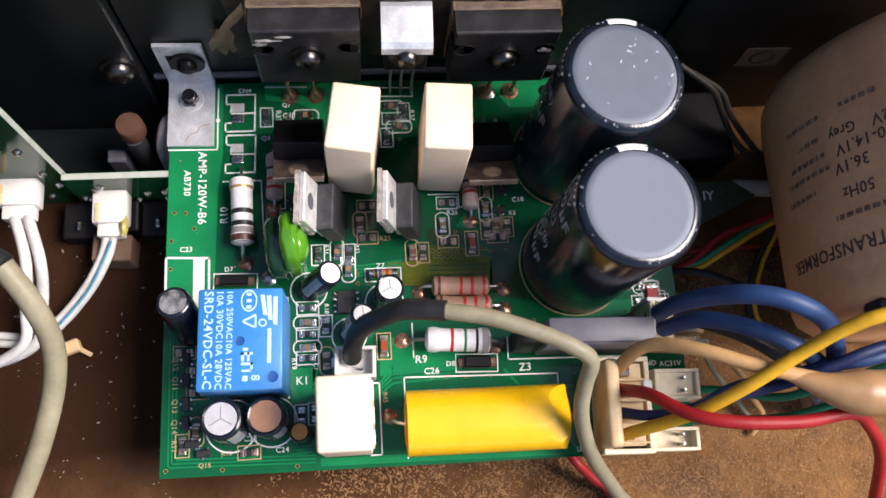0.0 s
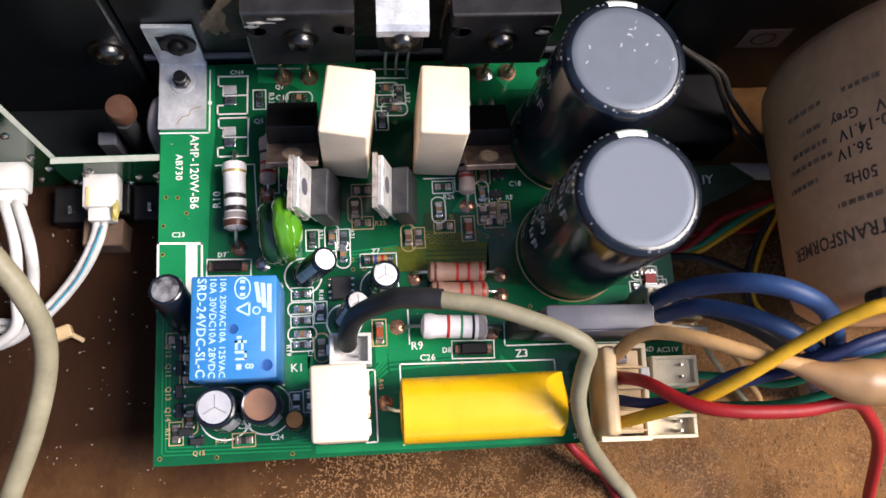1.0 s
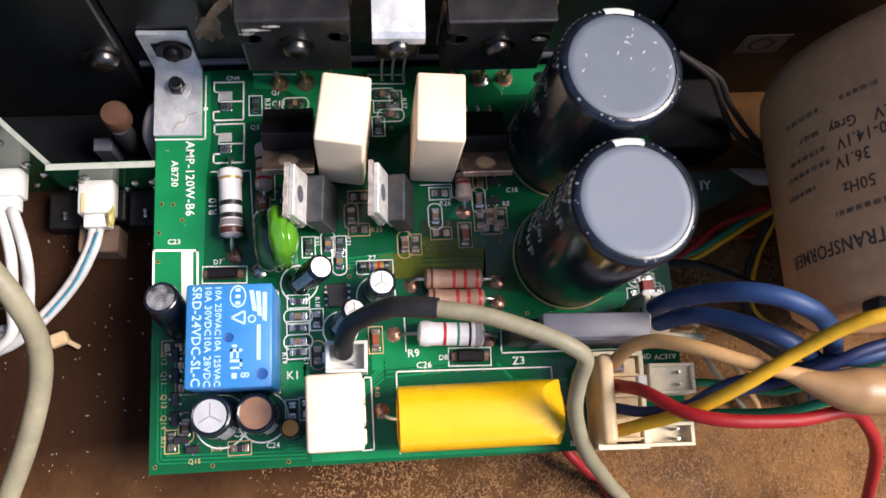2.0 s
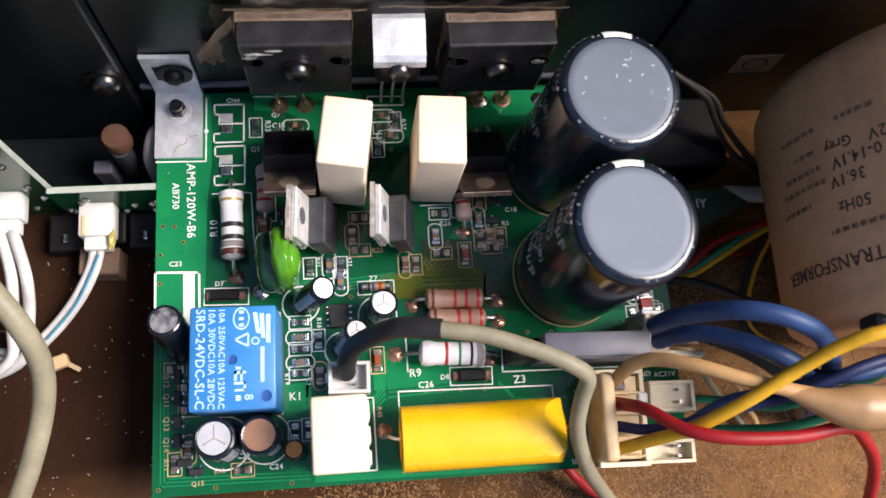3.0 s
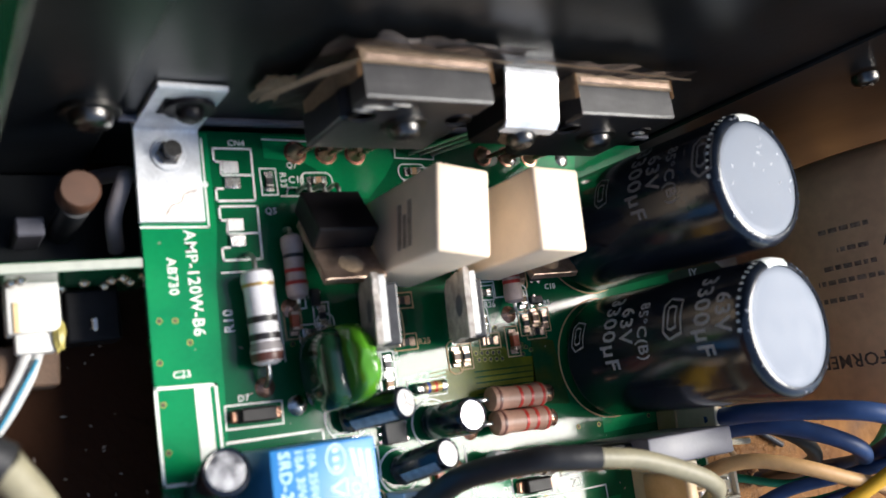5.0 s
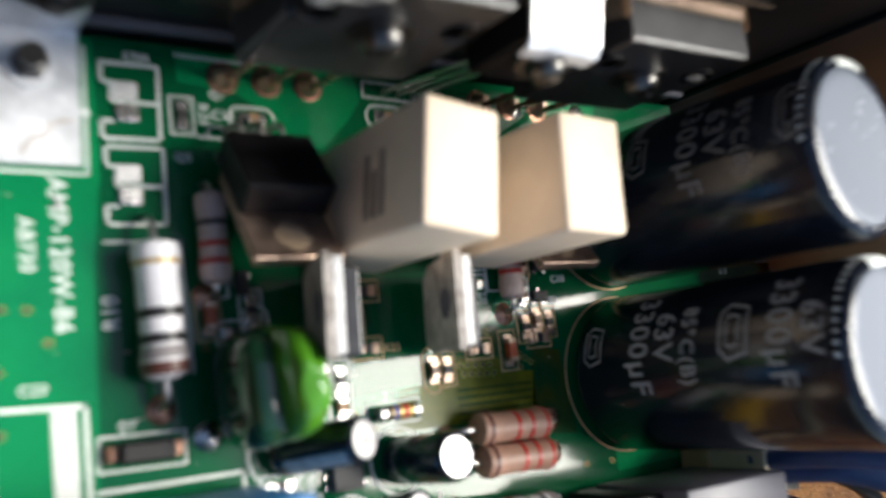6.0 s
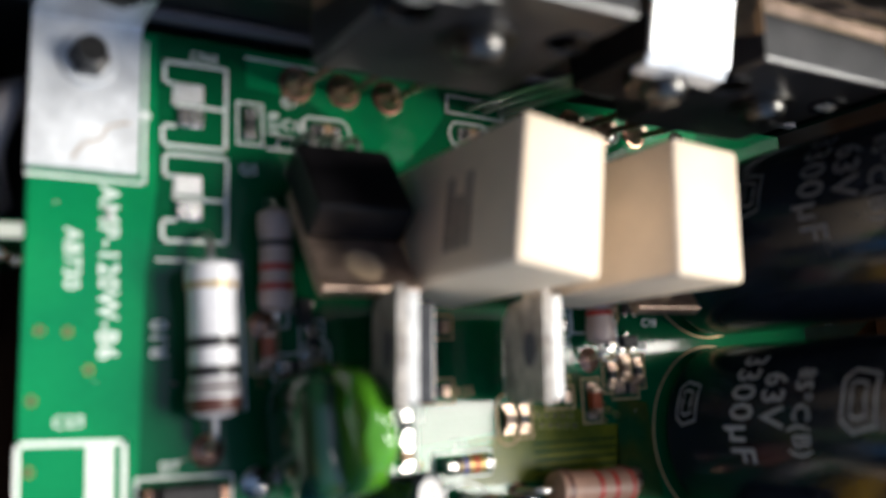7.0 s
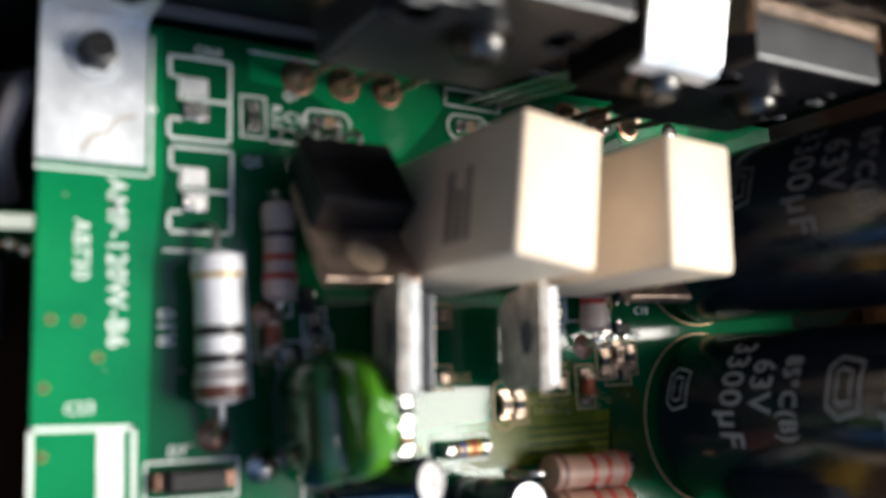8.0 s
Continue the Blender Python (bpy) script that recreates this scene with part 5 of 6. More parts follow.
# ---------------------------------------------------------------- printing on the large capacitors
def cap_print(th, turn=0.0, rise=0.0, ink=PRINT_GREY):
    mid0 = radians(166 + turn)
    up = lambda z: z + rise if z + rise < 3.85 else z + rise - 4.1
    for text, size, z0, da in (("3300µF", 0.45, 1.2, 0.14), ("63V", 0.42, 1.6, 0.18), ("85°C(B)", 0.3, 1.98, 0.05), ("3300µF", 0.45, 3.24, 0.14), ("63V", 0.4, 3.64, 0.1)):
        wrap_text(text, size, up(z0), mid0 - da, 1.13, th, material=ink)
    for z0, k in ((2.45, 0.95), (0.25, 0.75)):
        stroke_ring([(-0.26, 0.0), (0.26, 0.0), (0.4, 0.13), (0.32, 0.42), (-0.32, 0.42), (-0.4, 0.13)], 0.045, "printed_outline", th, mid0 - 0.15, up(z0), k, ink)
        stroke_ring([(-0.2, 0.1), (0.2, 0.1), (0.24, 0.18), (0.2, 0.3), (-0.2, 0.3), (-0.24, 0.18)], 0.045, "printed_outline", th, mid0 - 0.15, up(z0), k, ink)
    # row of pale characters under the rim
    bm = None
    mk = random.Random(5)
    for k in range(11):
        a = radians(112 + 6.6 * k + turn)
        bm = box(-0.01, 0.01, -mk.uniform(0.015, 0.035), mk.uniform(0.01, 0.03), -0.03, mk.uniform(0.015, 0.035), m=Matrix.Translation((1.115 * math.cos(a), 1.115 * math.sin(a), 3.93)) @ Matrix.Rotation(a, 4, "Z") @ Matrix.Rotation(radians(-22), 4, "Y"))
        part("printed_mark", bm, SILK, th, "pale printed mark")


cap_print(cap_f)
cap_print(cap_b, 0, 1.18, PRINT_DIM)
rnd = random.Random(11)
bm = None
for k in range(16):
    a, q = rnd.uniform(0, 6.28), 0.88 * rnd.random() ** 0.5
    w = rnd.uniform(0.004, 0.014)
    bm = box(-rnd.uniform(0.005, 0.07), rnd.uniform(0.005, 0.05), -w, w, 4.038, 4.044, bm=bm, m=T(q * math.cos(a), q * math.sin(a), 0, 0, 0, rnd.uniform(0, 180)))
part("scratch", bm, mat("scratched_metal", (0.4, 0.42, 0.46), 0.4), cap_b, "pale scratches")

FLECK = mat("rim_fleck", (0.24, 0.25, 0.28), 0.45, spot=0.2)
for cap, seed in ((cap_f, 21), (cap_b, 22)):
    rnd = random.Random(seed)
    for k in range(15):
        a, w, q = rnd.uniform(0, 6.28), rnd.uniform(0.008, 0.03), rnd.uniform(1.025, 1.06)
        bm = box(-0.012 - rnd.uniform(0, 0.015), 0.012, -w, w, -0.004, 0.006, m=T(q * math.cos(a), q * math.sin(a), 4.05 - (q - 1.03) * 0.55, 0, 0, math.degrees(a)) @ T(0, 0, 0, 0, 30, 0))
        part("rim_scuff", bm, FLECK, cap, "pale scuff on the rim")

# ---------------------------------------------------------------- label of the transformer
def label_text(text, size, theta, y, material=None):
    """Words on the rim of the standing toroid, upside down."""
    r = 4.5
    bm = lettering(text, size, Matrix.Identity(4), depth=0.002)
    for v in bm.verts:
        a, q = radians(theta) + v.co.x / r, r + 0.006 + v.co.z
        v.co = (q * math.cos(a), y - 4.5 - v.co.y, r + q * math.sin(a))
    part("printed_line", bm, material or PRINT_DARK, toroid, "dark printed words")


FADED = mat("faded_print", (0.36, 0.21, 0.13), 0.5, spot=0.3, scale=900)


def label_bar(th0, th1, y, h=0.13):
    own = bmesh.new()
    n = max(3, int((th1 - th0) / 1.5))
    rows = []
    for k in range(n + 1):
        a = radians(th0 + (th1 - th0) * k / n)
        rows.append([own.verts.new((4.507 * math.cos(a), y - 4.5 + s * h * 0.35, 4.5 + 4.507 * math.sin(a))) for s in (-1, 1)])
    for p, q in zip(rows, rows[1:]):
        own.faces.new((p[0], q[0], q[1], p[1]))
    part("printed_bar", own, FADED, toroid, "faded unreadable print")


label_text("TRANSFORMER", 0.36, 172, 3.17)
label_text("50Hz", 0.3, 160.5, 4.12)
label_text("36.1V", 0.3, 161, 4.6)
label_text("0-14.1V", 0.3, 158, 4.93)
label_text("Grey", 0.28, 162, 5.25)
label_text("12V", 0.3, 151, 5.2)
for a, b, y in ((154, 168, 3.72), (167, 184, 4.7), (168, 182, 4.97), (173, 185, 4.35), (152, 162, 5.72), (168, 181, 5.7), (169, 177, 5.3)):
    word = random.Random(int(a * 7 + y * 31))
    while a < b:
        w = word.uniform(0.8, 2.6)
        label_bar(a, min(b, a + w), y, 0.13)
        a += w + 0.6


def tape_strip(theta0, theta1, y0, y1, material, r, name, label):
    own = bmesh.new()
    n, m = 10, 12
    vs = []
    for i in range(n + 1):
        a = radians(theta0 + (theta1 - theta0) * i / n)
        row = []
        for j in range(m + 1):
            y = y0 + (y1 - y0) * j / m
            q = r + 0.012 * noise.noise((i * 0.9, j * 0.9, 2.0))
            row.append(own.verts.new((q * math.cos(a), y - 4.5, 4.5 + q * math.sin(a))))
        vs.append(row)
    for i in range(n):
        for j in range(m):
            own.faces.new((vs[i][j], vs[i + 1][j], vs[i + 1][j + 1], vs[i][j + 1]))
    part(name, own, material, toroid, label, smooth=True)


tape_strip(128, 143, 3.0, 6.9, CLEAR, 4.53, "tape", "glossy clear tape strip")
part("lead_mouth", box(-4.2, -3.2, -2.7, -2.3, 5.3, 5.9, bevel=0.12, seg=2), W_BLACK, toroid, "dark gap where leads come out")

# ---------------------------------------------------------------- upright boards to the left
def upright_board(x0, x1, y0, y1, z0, z1, label):
    th = thing("upright_board", (x0 + x1) / 2, (y0 + y1) / 2, z0, label=label, category="circuit board", group="upright boards")
    hx, hy = (x1 - x0) / 2, (y1 - y0) / 2
    part("laminate", box(-hx, hx, -hy + 0.01, hy - 0.01, 0, z1 - z0, bevel=0.01), LAMINATE, th, "pale board edge")
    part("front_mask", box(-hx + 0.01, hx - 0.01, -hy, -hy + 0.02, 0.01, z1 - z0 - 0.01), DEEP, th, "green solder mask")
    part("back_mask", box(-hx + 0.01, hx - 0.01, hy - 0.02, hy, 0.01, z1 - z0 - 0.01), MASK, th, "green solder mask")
    rnd = random.Random(int(x0 * 10))
    for k in range(48 if z1 > 2 else 14):
        x, z = rnd.uniform(-hx + 0.15, hx - 0.15), rnd.uniform(0.2, z1 - z0 - 0.2)
        part("solder_joint", lathe([(0.1, 0), (0.08, 0.03), (0.03, 0.07), (0, 0.075)], 12, m=T(x, -hy, z, 90, 0, 0)), SOLDER, th, smooth=True)
    return th


side_board = upright_board(-7.5, -2.2, 6.38, 6.54, FLOOR, 8.5, "tall green circuit board standing upright, solder side out")
low_board = upright_board(-2.15, 0.35, 6.2, 6.36, FLOOR, -0.02, "low green circuit board standing behind the white plug")


def plug(x, y, z, w, d, h, label, glue=False):
    """A white wire-to-board plug on the face of an upright board; its wires leave at the front."""
    th = thing("white_plug", x, y, z, label=label, category="plug", group="white plugs")
    part("housing", box(-w / 2, w / 2, -d, 0, -h / 2, h / 2, bevel=0.05, seg=2), NYLON_WHITE, th, smooth=True)
    part("insert", box(-w / 2 + 0.1, w / 2 - 0.06, -d - 0.28, -d + 0.02, -h / 2 + 0.08, h / 2 - 0.1, bevel=0.04, seg=2), NYLON_WHITE, th, smooth=True)
    part("latch", box(-w / 2 + 0.08, -w / 2 + 0.16, -d + 0.02, -d + 0.45, h / 2 - 0.02, h / 2 + 0.03, bevel=0.01), NYLON, th)
    if glue:
        own = bmesh.new()
        bmesh.ops.create_icosphere(own, subdivisions=3, radius=1)
        for v in own.verts:
            q = 1 + 0.3 * noise.noise(v.co * 2)
            v.co = (w / 2 - 0.04 + v.co.x * 0.09 * q, -d - 0.05 + v.co.y * 0.24 * q, h / 2 - 0.08 + v.co.z * 0.1 * q)
        part("glue", own, GLUE, th, "yellowed glue drop", smooth=True)


plug(-1.36, 6.22, -0.98, 0.72, 0.75, 0.5, "white plug with yellowed glue on the low board", True)
plug(-3.15, 6.4, -0.55, 0.82, 0.6, 0.5, "white plug on the tall upright board")


def wire(points, r, material, label, group="loose wires", name="wire", n=12):
    return solo(name, tube(points, r, n, 8), material, label, "wire", group, smooth=True)


wire([(-3.0, 5.6, -0.55), (-2.83, 5.3, -0.4), (-2.66, 4.53, -0.6), (-2.8, 3.81, -1.2), (-3.1, 3.03, -1.7), (-4.2, 2.6, -1.88)], 0.12, W_WHITE, "white plastic wire hanging from the plug")
wire([(-3.28, 5.6, -0.55), (-3.1, 5.3, -0.42), (-2.96, 4.54, -0.6), (-3.14, 3.7, -1.2), (-3.35, 2.97, -1.6), (-4.6, 2.4, -1.88)], 0.12, W_WHITE, "white plastic wire hanging from the plug")
wire([(-1.3, 5.25, -1.0), (-1.47, 4.8, -1.2), (-1.86, 4.18, -1.45), (-2.5, 3.51, -1.7), (-3.16, 3.1, -1.84), (-4.6, 3.2, -1.87)], 0.085, W_WHITE, "white plastic wire with thin blue stripe")
wire([(-1.46, 5.25, -1.0), (-1.62, 4.85, -1.22), (-2.0, 4.25, -1.47), (-2.6, 3.62, -1.72), (-3.2, 3.26, -1.86), (-4.6, 3.4, -1.88)], 0.085, W_WHITE, "white plastic wire beside a striped one")
wire([(-1.34, 5.1, -0.93), (-1.55, 4.72, -1.12), (-1.93, 4.1, -1.36), (-2.56, 3.45, -1.6)], 0.025, W_CYAN, "thin blue stripe along a white wire", name="wire_stripe", n=6)
tie = thing("cable_tie", -2.35, 2.95, -1.88, 20, "yellowed plastic cable tie on the wooden base", "cable tie")
part("head", box(-0.2, 0.2, -0.14, 0.14, 0, 0.24, bevel=0.04), NYLON, tie)
part("tail", box(-0.05, 0.4, -0.07, 0.03, 0.02, 0.12, bevel=0.02, m=T(0.1, 0, 0, 0, 0, -50)), NYLON, tie)

cable = thing("grey_cable", -2.1, 3.7, 0, label="thick grey cable with dark heat-shrink end lying over the wooden base", category="cable")
loc = lambda pts, o: [(x - o[0], y - o[1], z - o[2]) for x, y, z in pts]
part("sheath", tube(loc([(-2.14, 3.72, 2.58), (-1.74, 3.1, 2.2), (-1.6, 2.48, 1.5), (-1.78, 1.75, 0.8), (-2.15, 0.75, 0.3), (-2.62, -0.15, -0.2), (-3.2, -1.2, -0.9), (-4.2, -3, -1.7), (-6, -5, -1.78)], (-2.1, 3.7, 0)), 0.21, 16), W_GREY, cable, smooth=True)
part("heat_shrink", tube(loc([(-3.6, 4.6, 2.2), (-2.75, 4.1, 2.6), (-2.1, 3.68, 2.56)], (-2.1, 3.7, 0)), 0.25, 16), W_TAPE, cable, "dark grey heat-shrink sleeve", smooth=True)

# things between the low board and the plates
can = thing("brown_capped_component", -0.75, 7.35, FLOOR, label="upright component with brown cap and grey sleeve", category="component")
part("sleeve", lathe([(0, 0), (0.21, 0), (0.21, 1.75), (0, 1.75)], 24, m=T(0, -0.12, 0)), mat("dark_sleeve", (0.035, 0.037, 0.04), 0.45), can, smooth=True)
part("cap", lathe([(0.0, 1.74), (0.28, 1.75), (0.29, 1.8), (0.29, 2.15), (0.26, 2.2), (0, 2.2)], 24), mat("dark_brown_cap", (0.1, 0.045, 0.025), 0.5), can, "brown cap", smooth=True)
part("grey_foot", box(-0.75, -0.35, -0.4, -0.1, 0, 1.05, bevel=0.03), BRIDGE, can)
strip = thing("terminal_strip", -1.3, 5.8, FLOOR, label="black plastic component row below the low board", category="component")
for k in range(3):
    part("cell", box(-1.25 + 0.85 * k, -0.43 + 0.85 * k, -0.45 + 0.1 * (k % 2), 0.38, 0, 0.55 + 0.12 * (k % 2), bevel=0.05, seg=2), BLACK, strip)
    part("pin", box(-0.9 + 0.85 * k, -0.8 + 0.85 * k, -0.3, -0.1, 0.5, 0.72, bevel=0.02), SOLDER, strip)
block = box(-0.42, 0.42, -0.3, 0.3, 0, 0.75, bevel=0.03)
solo("wooden_block", block, mat("brown_block", (0.16, 0.095, 0.06), 0.7, spot=0.2, scale=200, bump=0.3), "small brown wooden block under the low board", "block", at=(-1.42, 5.05, FLOOR), rz=-3)
wire([(-0.1, 6.7, -1.0), (-0.2, 7.1, -0.5), (-0.05, 7.6, -0.3), (0.1, 7.9, -0.9), (-0.2, 8.1, -1.8)], 0.13, BAND_GREY, "grey sleeve behind the bracket")

# ---------------------------------------------------------------- sockets and plugs at the board's right side
def four_way():
    th = thing("power_plug", 9.05, 0.85, 0, -2, "beige four-way plug seated on a white socket", "plug")
    bm = None
    for x0, x1, y0, y1 in ((-0.4, 0.62, -0.95, -0.85), (-0.4, 0.62, 0.85, 0.95), (-0.4, -0.3, -0.849, 0.849), (0.52, 0.62, -0.849, 0.849), (-0.299, 0.519, -0.849, 0.849)):
        bm = box(x0, x1, y0, y1, 0.0, 0.75 if x0 != -0.299 else 0.12, bevel=0.015, bm=bm)
    part("socket", bm, NYLON_CREAM, th, "cream open socket")
    part("housing", box(-0.46, -0.18, -0.84, 0.84, 0.3, 1.45, bevel=0.09, seg=3), NYLON, th, smooth=True)
    for k in range(4):
        y = -0.6 + 0.4 * k
        part("wire_cell", box(-0.2, 0.42, y - 0.17, y - 0.13, 0.3, 1.15, bevel=0.012), NYLON, th)
        part("contact", tube([(-0.2, y, 1.05), (0.1, y, 1.1)], 0.1, 10, 1), SOLDER, th)
    part("cell_floor", box(-0.2, 0.42, -0.8, 0.8, 0.3, 0.85, bevel=0.02), NYLON, th)
    for y in (-0.45, 0.35):
        part("lug", box(0.42, 0.62, y - 0.12, y + 0.12, 0.55, 0.9, bevel=0.03), NYLON_WHITE, th)


four_way()


def header(x, y, w, d, h, label, material=NYLON_CREAM):
    th = thing("pin_header", x, y, 0, -2, label, "socket", "white pin headers")
    part("floor", box(-w / 2 + 0.01, w / 2 - 0.01, -d / 2 + 0.01, d / 2 - 0.01, 0.0, h - (0.1 if "shallow" in label else 0.28), bevel=0.01), material, th)
    for x0, x1, y0, y1 in ((-w / 2, w / 2, -d / 2, -d / 2 + 0.07), (-w / 2, w / 2, d / 2 - 0.07, d / 2), (-w / 2, -w / 2 + 0.08, -d / 2 + 0.07, d / 2 - 0.07), (w / 2 - 0.08, w / 2, -d / 2 + 0.07, d / 2 - 0.07)):
        part("side", box(x0, x1, y0, y1, 0.0, h, bevel=0.012), material, th)
    for k in (-1, 1):
        part("pin", box(0.1, 0.16, k * d * 0.2 - 0.03, k * d * 0.2 + 0.03, 0.1, h * 1.08, bevel=0.008), TIN, th)
    part("key_rib", box(-w / 2 - 0.06, -w / 2, -0.1, 0.1, 0.1, h * 0.8, bevel=0.01), material, th)
    return th


header(10.25, 1.2, 0.92, 0.6, 0.75, "shallow white two-pin socket at the board's edge")
header(10.1, 0.13, 0.95, 0.46, 0.72, "open white two-pin socket at the board's corner")
header(3.86, 2.0, 0.82, 0.62, 0.6, "small white socket for the grey cable", NYLON_WHITE)


def ac_plug():
    th = thing("mains_plug", 10.15, 2.32, 0, -6, "beige plug with two thick blue wires", "plug")
    part("socket", box(-0.6, 0.72, -0.4, 0.42, 0.0, 0.55, bevel=0.03), NYLON, th)
    part("housing", box(-0.43, 0.05, -0.3, 0.38, 0.5, 1.15, bevel=0.05, seg=2), NYLON, th, smooth=True)
    part("side_wall", box(-0.57, -0.45, -0.3, 0.4, 0.4, 1.5, bevel=0.02), NYLON_CREAM, th)
    part("ledge", box(-0.44, 0.76, -0.36, -0.24, 0.5, 1.12, bevel=0.02), NYLON_CREAM, th)
    part("top_wall", box(-0.62, 0.0, 0.38, 0.47, 0.4, 1.5, bevel=0.02), NYLON_WHITE, th)
    for y in (-0.3, -0.05):
        part("rib", box(0.0, 0.7, y - 0.05, y + 0.05, 0.5, 1.0, bevel=0.02), NYLON, th)
    part("latch_arm", box(0.2, 0.75, 0.0, 0.3, 0.55, 0.85, bevel=0.04), NYLON, th)


ac_plug()

gc = thing("signal_cable", 3.78, 2.1, 0, label="grey cable with black heat-shrink running across the board", category="cable")
o = (3.78, 2.1, 0)
part("heat_shrink", tube(loc([(3.8, 2.1, 0.5), (3.85, 2.3, 1.1), (4.05, 2.5, 1.65), (4.63, 2.6, 2.5), (5.0, 2.57, 2.75), (5.5, 2.49, 2.88)], o), 0.19, 16), W_TAPE, gc, "black heat-shrink sleeve", smooth=True)
part("sheath", tube(loc([(5.4, 2.51, 2.87), (6.28, 2.33, 2.9), (7.16, 2.02, 2.85), (7.75, 1.74, 2.8), (8.05, 1.52, 2.6), (8.0, 1.15, 2.2), (8.02, 0.62, 1.6), (8.41, -0.1, 0.6), (9.23, -0.81, -1.0), (9.9, -1.5, -1.85), (11, -4, -1.85), (12, -8, -1.85)], o), 0.15, 16), W_GREY, gc, smooth=True)

